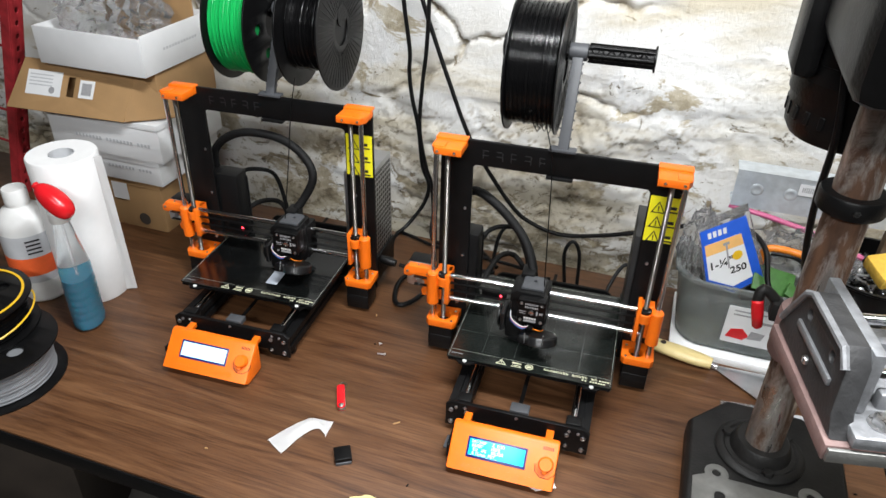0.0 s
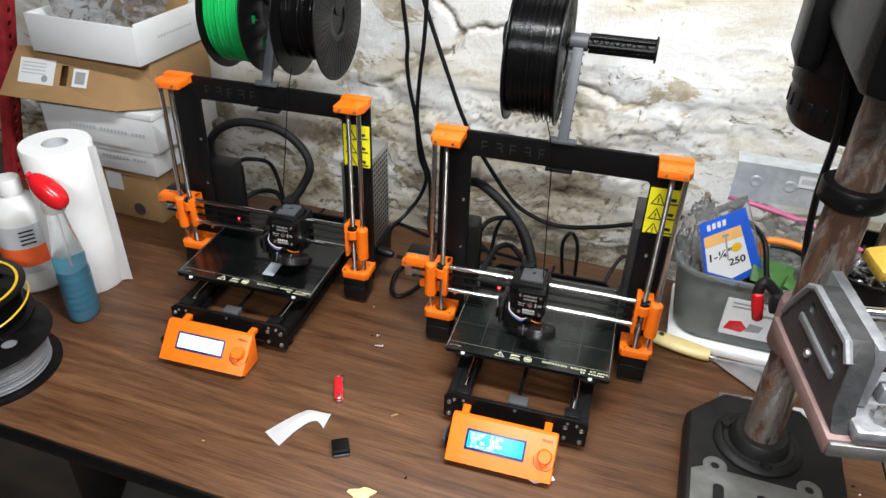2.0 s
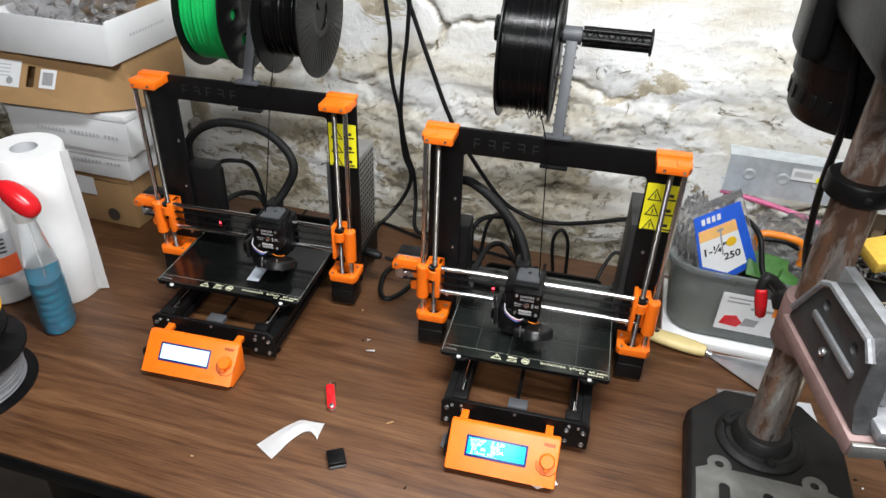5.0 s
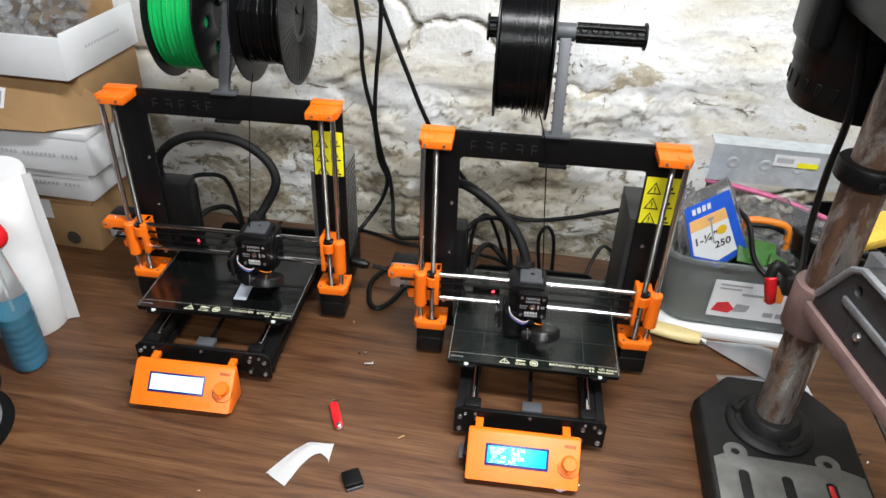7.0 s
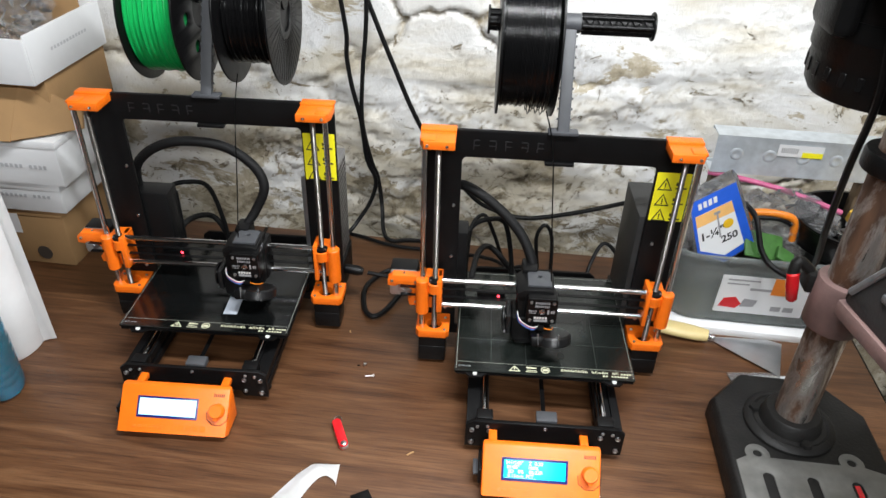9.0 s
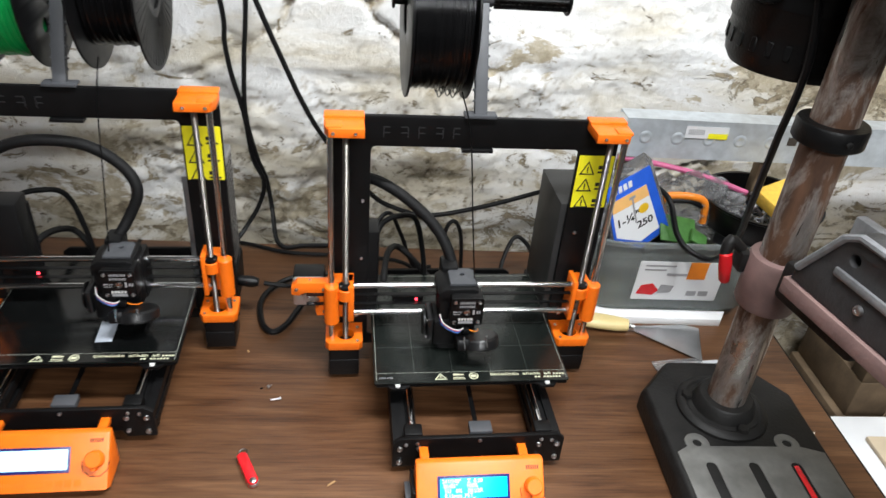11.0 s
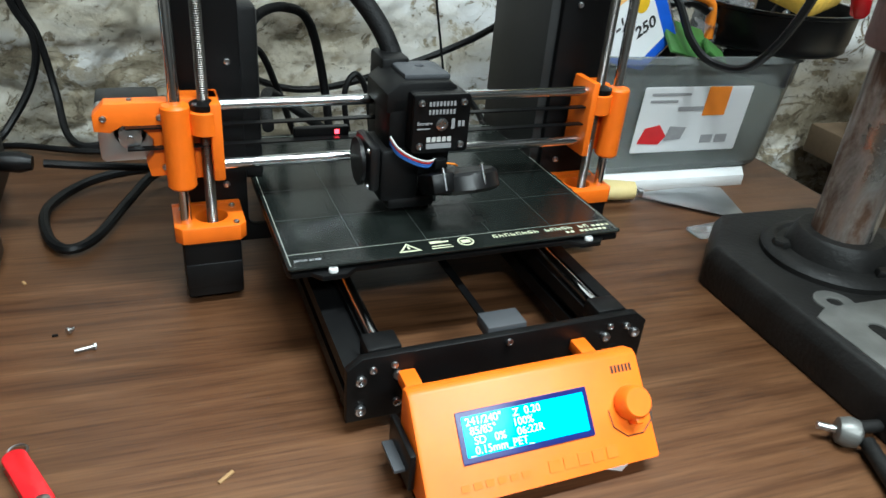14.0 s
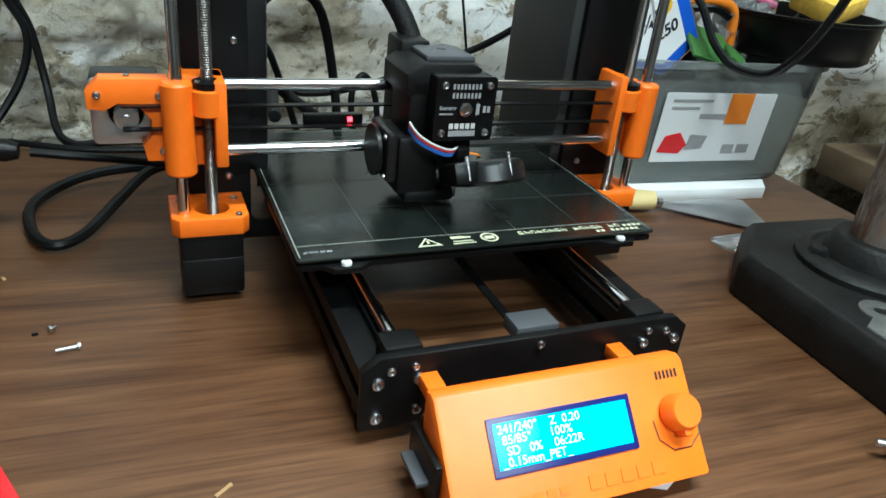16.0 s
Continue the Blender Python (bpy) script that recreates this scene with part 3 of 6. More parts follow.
def printer(origin, turn, xc, bed, screen, loom, hot):
    """A bed-slinger filament printer; its frame's front stands over origin. xc: the carriage, bed: the sheet's front edge."""
    group = "printers on the table"
    ob = thing("filament_printer", pose(*origin, 0, 0, turn), "black filament printer, orange fittings, " + ("cyan lit display" if hot else "bright white lit display"), "3D printer", group)
    GANTRY, BASE, BED = 0.020, 0.010, 0.030  # how far the gantry, the base and the bed stand above their own zero

    def P(name, bm, mat, label="", lift=GANTRY):
        piece = part(name, bm, mat, ob, label)
        piece.location.z = lift
        return piece

    # gantry plate and its uprights
    frame_ob = P("gantry_frame", plate(rounded(-0.183, 0.183, 0.008, 0.362, 0.004), [rounded(-0.1325, 0.1325, 0.022, 0.322, 0.007)], 0.006, 0.0006, Matrix.Translation((0, 0.006, 0)) @ UPRIGHT), FRAMEBLACK, "black powder-coated steel gantry frame")
    glyphs = []
    for i in range(5):
        x = -0.118 + i * 0.0215
        glyphs += [(x, x + 0.0085, 0.347, 0.3486), (x, x + 0.0085, 0.3395, 0.341), (x + (0.0085 if i % 2 else 0.0), x + (0.0098 if i % 2 else 0.0013), 0.334, 0.347)]
    part("cut_lettering", bars(glyphs, Matrix.Translation((0, -0.0002, 0)) @ UPRIGHT, 0.0003), CUTMARK, frame_ob, "plain cut marks in the frame")
    for sx, z in ((0.148, 0.199), (-0.142, 0.157), (-0.142, 0.245), (0.148, 0.06), (-0.148, 0.06)):
        screw(ob, (sx, 0, z + GANTRY), (0, -1, 0), 0.0027)

    # warning sticker on the right upright
    st = P("warning_sticker", plate(rounded(0.1345, 0.1815, 0.239, 0.315, 0.0015), [], 0.0006, 0.0001, Matrix.Translation((0, -0.0002, 0)) @ UPRIGHT), YELLOW, "yellow warning sticker with three black triangles")
    for i in range(3):
        z = 0.290 - i * 0.0245
        out = [(0.1380, z - 0.002), (0.1585, z - 0.002), (0.14825, z + 0.0175)]
        inn = [(0.1405, z - 0.0004), (0.1560, z - 0.0004), (0.14825, z + 0.0145)]
        part("triangle_mark", plate(out, [inn], 0.0004, 0.0, Matrix.Translation((0, -0.0009, 0)) @ UPRIGHT), BLACKINK, st)
        part("mark_stroke", bars([(0.1474, 0.1491, z + 0.0035, z + 0.0095), (0.1474, 0.1491, z + 0.001, z + 0.0025), (0.1625, 0.1775, z + 0.0005, z + 0.003), (0.1625, 0.1735, z + 0.006, z + 0.011)], Matrix.Translation((0, -0.0009, 0)) @ UPRIGHT, 0.0003), BLACKINK, st)

    # upright rods, lead screws and their mounts
    for s, smooth_x, thread_x, cx in ((-1, -0.1815, -0.163, -0.165), (1, 0.1765, 0.1585, 0.161)):
        P("smooth_rod", rod((smooth_x, -0.034, 0.036), (smooth_x, -0.034, 0.362), 0.004), CHROME)
        P("lead_screw", lead_screw(thread_x, -0.034, 0.034, 0.354), THREAD)
        top = plate([(cx - 0.0235, 0), (cx + 0.0235, 0), (cx + 0.0235, -0.030), (cx + 0.0235 * (0.75 if s > 0 else 1), -0.042), (cx - 0.0235 * (0.75 if s < 0 else 1), -0.042), (cx - 0.0235, -0.030)], [], 0.012, 0.0012, Matrix.Translation((0, 0, 0.3500)))
        box(cx - 0.024, cx + 0.024, -0.010, 0.008, 0.3600, 0.3650, 0.0012, top)
        box(cx - 0.010 + s * 0.012, cx + 0.010 + s * 0.012, -0.040, -0.02, 0.3590, 0.3640, 0.002, top)
        zt = P("z_top_mount", top, ORANGE)
        for dx in (-0.013, 0.013):
            screw(zt, (cx + dx, -0.0425, 0.356), (0, -1, 0), 0.0022)
        foot = plate([(cx - 0.0255, 0), (cx + 0.0255, 0), (cx + 0.0255, -0.040), (cx + 0.0205, -0.046), (cx - 0.0205, -0.046), (cx - 0.0255, -0.040)], [circle(thread_x, -0.026, 0.0115, 24)], 0.013, 0.001, Matrix.Translation((0, 0, 0.034)))
        box(cx - 0.0255, cx + 0.0255, -0.006, -0.0005, 0.034, 0.0475, 0.0012, foot)
        zb = P("z_bottom_mount", foot, ORANGE)
        for dx, y in ((-0.0185, -0.041), (0.0185, -0.041), (0.0185, -0.012), (-0.0185, -0.012)):
            if abs(cx + dx - smooth_x) > 0.004 or y > -0.03:
                screw(zb, (cx + dx, y, 0.047), (0, 0, 1), 0.0024)
        mot = P("z_motor", box(cx - 0.021, cx + 0.021, -0.0445, -0.0025, -0.013, 0.034, 0.0025), BLACK, "black stepper motor")
        part("motor_cap", box(cx - 0.0205, cx + 0.0205, -0.0455, -0.002, -0.004, 0.016, 0.001), BLACKPRINT, mot)
        part("shaft_coupling", lathe([(0.0075, 0), (0.0095, 0.001), (0.0095, 0.006), (0.005, 0.008)], 20, None, Matrix.Translation((thread_x, -0.034, 0.034))), BLACKPRINT, mot)
        part("plug", box(cx - 0.008, cx + 0.008, -0.0015, 0.003, 0.006, 0.014, 0.001), WHITE, mot)

    # level carriage rods, belt and end pieces
    for z in (0.136, 0.092):
        P("cross_rod", rod((-0.160, -0.034, z), (0.158, -0.034, z), 0.004), CHROME)
    for z in (0.1065, 0.1215):
        P("x_belt", box(-0.2145, 0.160, -0.0375, -0.0315, z, z + 0.0012), BLACK, "black toothed belt")
    left = lathe([(0.0088, 0), (0.0100, 0.0015), (0.0100, 0.0595), (0.0088, 0.061)], 30, None, Matrix.Translation((-0.1815, -0.036, 0.077)))
    lathe([(0.0092, 0), (0.0108, 0.001), (0.0108, 0.0165), (0.0092, 0.0175)], 28, left, Matrix.Translation((-0.163, -0.036, 0.1165)))
    box(-0.178, -0.1520, -0.030, -0.010, 0.080, 0.140, 0.0015, left)
    box(-0.1600, -0.1520, -0.045, -0.012, 0.083, 0.140, 0.0015, left)
    arm = [(-0.234, 0.1195), (-0.234, 0.130), (-0.226, 0.1385), (-0.186, 0.1385), (-0.186, 0.0845), (-0.2015, 0.0845), (-0.2035, 0.095), (-0.1985, 0.101), (-0.1975, 0.112), (-0.205, 0.1215), (-0.216, 0.1225), (-0.224, 0.118)]
    plate(arm, [], 0.014, 0.001, Matrix.Translation((0, -0.018, 0)) @ UPRIGHT, left)
    xl = P("x_end_motor_side", left, ORANGE, "orange plastic end piece of the level rods")
    part("lead_nut", lathe([(0.0088, 0), (0.0095, 0.001), (0.0095, 0.0045), (0.006, 0.006)], 22, None, Matrix.Translation((-0.163, -0.036, 0.134))), BLACK, xl)
    for dx in (-0.006, 0.006):
        screw(xl, (-0.163 + dx, -0.040, 0.1385), (0, 0, 1), 0.0020)
    for x, z in ((-0.2275, 0.1285), (-0.192, 0.128), (-0.1915, 0.0915)):
        screw(xl, (x, -0.032, z), (0, -1, 0), 0.0025)
    screw(xl, (-0.21, -0.025, 0.1385), (0, 0, 1), 0.0020)
    xm = P("x_motor", box(-0.233, -0.191, -0.010, 0.022, 0.092, 0.134, 0.003), BLACK, "black stepper motor with a bare metal face")
    part("motor_face", plate(rounded(-0.233, -0.191, 0.092, 0.134, 0.004), [circle(-0.212, 0.113, 0.0105)], 0.008, 0.0008, Matrix.Translation((0, -0.0095, 0)) @ UPRIGHT), ALU, xm)
    part("pulley", lathe([(0.0045, 0), (0.0045, 0.004), (0.0075, 0.0042), (0.0075, 0.0055), (0.0055, 0.006), (0.0055, 0.013), (0.0075, 0.0132), (0.0075, 0.0145), (0.0025, 0.015), (0.0025, 0.018), (0, 0.018)], 22, None, along((-0.212, -0.016, 0.113), (-0.212, -0.06, 0.113))), STEEL, xm)
    right = lathe([(0.0088, 0), (0.0100, 0.0015), (0.0100, 0.0595), (0.0088, 0.061)], 30, None, Matrix.Translation((0.1765, -0.036, 0.077)))
    lathe([(0.0092, 0), (0.0108, 0.001), (0.0108, 0.0165), (0.0092, 0.0175)], 28, right, Matrix.Translation((0.1585, -0.036, 0.1165)))
    box(0.1465, 0.172, -0.030, -0.010, 0.080, 0.140, 0.0015, right)
    box(0.1460, 0.1525, -0.044, -0.012, 0.080, 0.145, 0.0015, right)
    xr = P("x_end_idler_side", right, ORANGE, "orange plastic end piece of the level rods")
    part("lead_nut", lathe([(0.0088, 0), (0.0095, 0.001), (0.0095, 0.0045), (0.006, 0.006)], 22, None, Matrix.Translation((0.1585, -0.036, 0.134))), BLACK, xr)
    for dx in (-0.006, 0.006):
        screw(xr, (0.1585 + dx, -0.040, 0.1385), (0, 0, 1), 0.0020)

    # print head
    ex = thing("print_head", Matrix.Translation((xc, 0, GANTRY)), "black print head with a square motor plate and a blower", "")
    ex.parent = ob
    SQUAT = lambda z: z if z > 0.1145 else 0.1145 - (0.1145 - z) * 0.85  # noqa: E731  the low-slung part below the motor plate

    def E_(name, bm, mat, label=""):
        for v in bm.verts:
            v.co.z = SQUAT(v.co.z)
        return part(name, bm, mat, ex, label)
    E_("carriage", box(-0.030, 0.020, -0.052, -0.014, 0.078, 0.148, 0.003), BLACKPRINT)
    body = box(-0.030, 0.018, -0.072, -0.046, 0.080, 0.156, 0.003)
    box(-0.040, -0.010, -0.084, -0.040, 0.066, 0.114, 0.004, body)
    box(-0.034, -0.020, -0.080, -0.044, 0.110, 0.152, 0.003, body)
    E_("extruder_body", body, BLACKPRINT)
    E_("extruder_motor", box(-0.021, 0.021, -0.092, -0.066, 0.1150, 0.1565, 0.003), BLACK)
    pl = E_("motor_plate", plate(rounded(-0.0212, 0.0212, 0.1145, 0.1569, 0.003), [], 0.0025, 0.0005, Matrix.Translation((0, -0.0915, 0)) @ UPRIGHT), BLACK, "black square plate with pale print")
    for sx in (-0.0156, 0.0156):
        for sz in (0.1201, 0.1513):
            screw(pl, (sx, -0.094, sz), (0, -1, 0), 0.0026)
    part("centre_boss", lathe([(0.0045, 0), (0.0045, 0.0012), (0.0026, 0.0016), (0.0026, 0.0008), (0, 0.0008)], 18, None, along((0, -0.094, 0.1357), (0, -0.2, 0.1357))), STEEL, pl)
    on_plate = Matrix.Translation((0, -0.0941, 0)) @ UPRIGHT
    part("plate_title", bars([(-0.0100 + i * 0.0026, -0.0085 + i * 0.0026, z, z + 0.0034) for z in (0.1488, 0.1430) for i in range(8)], on_plate, 0.0002), GREYINK, pl, "pale title as plain bars")
    part("plate_words", words("Extruder", 0.0032, Matrix.Translation((-0.0182, -0.0943, 0.1356)) @ UPRIGHT, 0.0001), GREYINK, pl)
    part("plate_print", bars([(-0.0180, -0.0085, 0.1322, 0.1332), (0.0075, 0.0100, 0.1320, 0.1395), (0.0125, 0.0145, 0.1335, 0.1378), (0.0155, 0.0175, 0.1335, 0.1378), (-0.0105, 0.0085, 0.1178, 0.1216)], on_plate, 0.0002), GREYINK, pl)
    part("plate_maker", bars([(-0.0105 + i * 0.0039, -0.0076 + i * 0.0039, 0.1228, 0.1264) for i in range(5)], on_plate, 0.0002), PALEWIRE, pl)
    lid = plate([(-0.036, 0.140), (0.016, 0.140), (0.016, 0.158), (0.010, 0.1615), (-0.026, 0.1615), (-0.036, 0.154)], [], 0.050, 0.0015, Matrix.Translation((0, -0.030, 0)) @ UPRIGHT)
    E_("idler_cover", lid, BLACKPRINT)
    E_("idler_door", plate([(-0.021, 0), (0.013, 0), (0.013, 0.030), (0.008, 0.036), (-0.015, 0.036), (-0.021, 0.030)], [circle(-0.003, 0.022, 0.003, 12)], 0.0045, 0.0012, Matrix.Translation((0, -0.072, 0.1605))), GREYPRINT, "dark grey plastic door on top")
    fan = E_("side_fan", box(-0.0485, -0.0405, -0.086, -0.046, 0.078, 0.118, 0.003), NOZZLEFAN)
    part("fan_rotor", lathe([(0.0, 0), (0.008, 0), (0.009, 0.002), (0.0175, 0.002), (0.0175, 0.0045)], 24, None, along((-0.0485, -0.066, SQUAT(0.098)), (-0.056, -0.066, SQUAT(0.098)))), BLACK, fan)
    for dy, dz in ((-0.016, -0.016), (0.016, -0.016), (-0.016, 0.016)):
        screw(fan, (-0.0485, -0.066 + dy, SQUAT(0.098 + dz)), (-1, 0, 0), 0.0020)
    PUCK = Matrix.Translation((0.019, -0.103, 0.082)) @ Matrix.Diagonal((1.12, 1.12, 1.05, 1)) @ Matrix.Rotation(radians(-25), 4, "X") @ Matrix.Rotation(radians(-4), 4, "Y")
    bl = E_("blower", lathe([(0, 0.002), (0.010, 0.002), (0.0105, 0.0), (0.0205, 0), (0.0222, 0.001), (0.0235, 0.003), (0.0235, 0.014), (0.0215, 0.0165), (0.0, 0.017)], 40, None, PUCK), NOZZLEFAN, "round black blower fan")
    part("blower_duct", box(-0.028, -0.012, -0.018, 0.010, 0.001, 0.0150, 0.002, None, 2, Matrix.Translation((0, 0, 0.005)) @ PUCK), BLACK, bl)
    for p in ((-0.019, -0.019), (0.006, -0.0225)):
        part("fan_post", rod(PUCK @ Vector((*p, 0.0225)), PUCK @ Vector((*p, 0.007)), 0.0013), STEEL, bl)
    E_("nozzle_shroud", box(-0.034, 0.004, -0.084, -0.040, 0.058, 0.070, 0.004), BLACKPRINT)
    noz = E_("heater_block", box(-0.012, 0.010, -0.072, -0.054, 0.0555, 0.066, 0.001), ALU)
    part("nozzle", lathe([(0.0006, 0.0613), (0.0032, 0.0628), (0.0036, 0.0641), (0.0036, 0.0665)], 12, None, Matrix.Translation((-0.001, -0.062, 0))), BRASS, noz)
    for i, (mat, dx) in enumerate(((REDWIRE, 0.0), (PALEWIRE, 0.0018), (BLUEWIRE, -0.0018), (BLUEWIRE, -0.0034))):
        E_("wire", tube([(-0.033, -0.082, 0.122 + dx), (-0.030, -0.092, 0.117 + dx), (-0.020, -0.097, 0.111 + dx), (-0.010, -0.098, 0.1075 + dx), (-0.003 + dx * 0.4, -0.094, 0.108 + dx * 0.5)], 0.0008, 6), mat)
    E_("wire_plug", box(-0.004, 0.005, -0.098, -0.090, 0.101, 0.1095, 0.0008), BLACK)
    E_("fan_lead", tube([(0.004, -0.092, 0.104), (0.012, -0.094, 0.103), (0.018, -0.088, 0.098), (0.020, -0.080, 0.094)], 0.0008, 6), ORANGEFLAT, "thin orange wire")
    E_("cable_lug", box(-0.028, -0.006, -0.040, -0.008, 0.140, 0.168, 0.003), BLACKPRINT)

    # bed
    bd = thing("print_bed", Matrix.Translation((0, bed, BED)), "dark coated steel print sheet on a heated bed", "")
    bd.parent = ob
    B_ = lambda name, bm, mat, label="": part(name, bm, mat, bd, label)  # noqa: E731
    lip = [(-0.127, 0.006), (-0.127, 0.240), (0.127, 0.240), (0.127, 0.006), (0.124, 0.002), (0.1115, 0.002), (0.1055, -0.005), (0.0895, -0.005), (0.0815, 0.002), (-0.0815, 0.002), (-0.0895, -0.005), (-0.1055, -0.005), (-0.1115, 0.002), (-0.124, 0.002)]
    B_("heated_plate", plate(lip[::-1], [], 0.004, 0.0008, Matrix.Translation((0, -0.001, 0.0430))), BLACK, "black heated plate under the sheet")
    for x in (-0.0975, 0.0975):
        screw(bd, (x, -0.001, 0.047), (0, 0, 1), 0.0034, WHITE)
    sh = B_("print_sheet", plate(rounded(-0.1268, 0.1268, 0, 0.241, 0.003), [], 0.0016, 0.0004, Matrix.Translation((0, 0, 0.0493))), SHEET if hot else SMOOTHSHEET, "dark grey-green coated steel sheet" if hot else "smooth glossy black sheet")
    on = Matrix.Translation((0, 0, 0.05095))
    grid = [(-0.1245, 0.1245, 0.0185, 0.0190), (-0.1245, -0.1239, 0.004, 0.236), (0.1239, 0.1245, 0.004, 0.236), (-0.1245, 0.1245, 0.2355, 0.236)]
    part("border_lines", bars(grid, on, 0.0001), plain_line, sh, "pale border line")
    if hot:
        for line in [(x - 0.0002, x + 0.0002, 0.019, 0.2355) for x in (-0.075, -0.025, 0.025, 0.075)] + [(-0.124, 0.124, y - 0.0002, y + 0.0002) for y in (0.069, 0.119, 0.169, 0.219)]:
            part("grid_line", bars([line], on, 0.0001), LINEINK, sh)
    part("printed_words", words("print area", 0.0045, Matrix.Translation((-0.121, 0.009, 0.05095))), GREYINK, sh)
    part("printed_title", bars([q for i in range(17) if i not in (8, 14) for x in (0.024 + 0.0048 * i,) for q in ((x, x + 0.0009, 0.0105, 0.0150), (x + 0.0009, x + 0.0033, 0.0140 - 0.0017 * (i % 2), 0.0150 - 0.0017 * (i % 2)), (x + (0.0025 if i % 3 else 0.0016), x + 0.0034, 0.0105, 0.0128))] + [(0.1075 + 0.0040 * i, 0.1102 + 0.0040 * i, 0.0105, 0.0132) for i in range(4)] + [(0.082 + 0.0040 * i, 0.0846 + 0.0040 * i, 0.0050, 0.0078) for i in range(9) if i != 2], on, 0.0001), PALEINK, sh, "pale title as plain bars")
    part("printed_triangle", plate([(-0.050, 0.005), (-0.0335, 0.005), (-0.04175, 0.0165)], [[(-0.0475, 0.0065), (-0.036, 0.0065), (-0.04175, 0.0145)]], 0.0002, 0.0, Matrix.Translation((0, 0, 0.0509))), PALEINK, sh)
    part("printed_mark", bars([(-0.0425, -0.041, 0.0085, 0.0125), (-0.026, -0.010, 0.005, 0.0062), (-0.025, -0.011, 0.008, 0.0092), (-0.025, -0.016, 0.0122, 0.0155), (-0.017, -0.011, 0.0125, 0.0145)], on, 0.0001), PALEINK, sh)
    part("printed_ring", plate(circle(0.0015, 0.0107, 0.0062), [circle(0.0015, 0.0107, 0.0048)], 0.0002, 0.0, Matrix.Translation((0, 0, 0.0509))), PALEINK, sh)
    part("ring_mark", bars([(-0.002, 0.005, 0.0085, 0.0128)], on, 0.0001), PALEINK, sh)
    B_("bed_carriage", box(-0.095, 0.095, 0.05, 0.19, 0.0285, 0.0325, 0.001), FRAMEBLACK)
    for x in (-0.0812, 0.0812):
        for y in (0.07, 0.16):
            B_("rod_bearing", rod((x, y, 0.0205), (x, y + 0.024, 0.0205), 0.0078), STEEL)
            B_("standoff", rod((x, y + 0.012, 0.0325), (x, y + 0.012, 0.0431), 0.003, 10), STEEL)
    B_("bed_cable", tube([(-0.03, 0.235, 0.040), (-0.05, 0.27, 0.05), (-0.08, 0.29, 0.07), (-0.10, 0.24, 0.09), (-0.11, 0.17, 0.085)], 0.005, 10), MESH)

    # base: side rails, end plates, rods and belt
    for s in (-1, 1):
        prof = [(-0.015, -0.015), (-0.004, -0.015), (-0.004, -0.010), (0.004, -0.010), (0.004, -0.015), (0.015, -0.015), (0.015, -0.004), (0.010, -0.004), (0.010, 0.004), (0.015, 0.004), (0.015, 0.015), (0.004, 0.015), (0.004, 0.010), (-0.004, 0.010), (-0.004, 0.015), (-0.015, 0.015), (-0.015, 0.004), (-0.010, 0.004), (-0.010, -0.004), (-0.015, -0.004)]
        P("side_rail", plate(prof, [], 0.350, 0.0006, Matrix.Translation((s * 0.0905, 0.144, 0.0205)) @ UPRIGHT), FRAMEBLACK, "black aluminium extrusion", BASE)
        P("bed_rod", rod((s * 0.0812, -0.204, 0.0405), (s * 0.0812, 0.110, 0.0405), 0.004), CHROME, "", BASE)
        P("rod_holder", box(s * 0.0812 - 0.011, s * 0.0812 + 0.011, -0.2075, -0.1895, 0.034, 0.0485, 0.0015), BLACKPRINT, "", BASE)
        for y in (-0.185, 0.13):
            P("rubber_foot", lathe([(0.011, 0), (0.012, 0.001), (0.011, 0.0155)], 18, None, Matrix.Translation((s * 0.0905, y, 0))), BLACK, "", 0.0)
    outline = [(-0.1065, 0.0), (-0.072, 0.0), (-0.066, 0.010), (0.066, 0.010), (0.072, 0.0), (0.1065, 0.0), (0.1065, 0.040), (0.097, 0.0475), (-0.097, 0.0475), (-0.1065, 0.040)]
    front = P("front_plate", plate(outline, [], 0.006, 0.0008, Matrix.Translation((0, -0.2080, 0)) @ UPRIGHT), FRAMEBLACK, "black steel front plate", BASE)
    P("back_plate", plate(outline, [], 0.006, 0.0008, Matrix.Translation((0, 0.1505, 0)) @ UPRIGHT), FRAMEBLACK, "", BASE)
    for s in (-1, 1):
        for x, z, r in ((0.0980, 0.032, 0.0038), (0.0980, 0.009, 0.0038), (0.0745, 0.032, 0.0036), (0.0745, 0.011, 0.0032), (0.0905, 0.0385, 0.0026), (0.0770, 0.0400, 0.0024)):
            screw(front, (s * x, -0.2140, z), (0, -1, 0), r)
    screw(front, (0.0, -0.2140, 0.042), (0, -1, 0), 0.0026)
    P("bed_belt", box(-0.003, 0.003, -0.192, 0.19, 0.0345, 0.0358), BLACK, "black toothed belt", BASE)
    P("belt_idler", box(-0.012, 0.016, -0.2065, -0.1885, 0.040, 0.0495, 0.001), GREYPRINT, "grey plastic belt idler block", BASE)

    # control box
    lc = thing("control_box", Matrix.Translation((-0.006, 0, 0)), "orange control box with a lit display and a knob", "")
    lc.parent = ob
    L_ = lambda name, bm, mat, label="": part(name, bm, mat, lc, label)  # noqa: E731
    prof = [(-0.2860, 0.003), (-0.2965, 0.0125), (-0.2540, 0.0582), (-0.2490, 0.0597), (-0.2430, 0.0570), (-0.2430, 0.003)]
    shell = plate(prof[::-1], [], 0.152, 0.003, Matrix.Translation((-0.077, 0, 0)) @ SIDEWAYS)
    for x0 in (-0.069, 0.052):
        box(x0, x0 + 0.011, -0.247, -0.2145, 0.0370, 0.0455, 0.001, shell)
    L_("case", shell, ORANGE)
    tilt = math.degrees(math.atan2(0.0457, 0.0425))
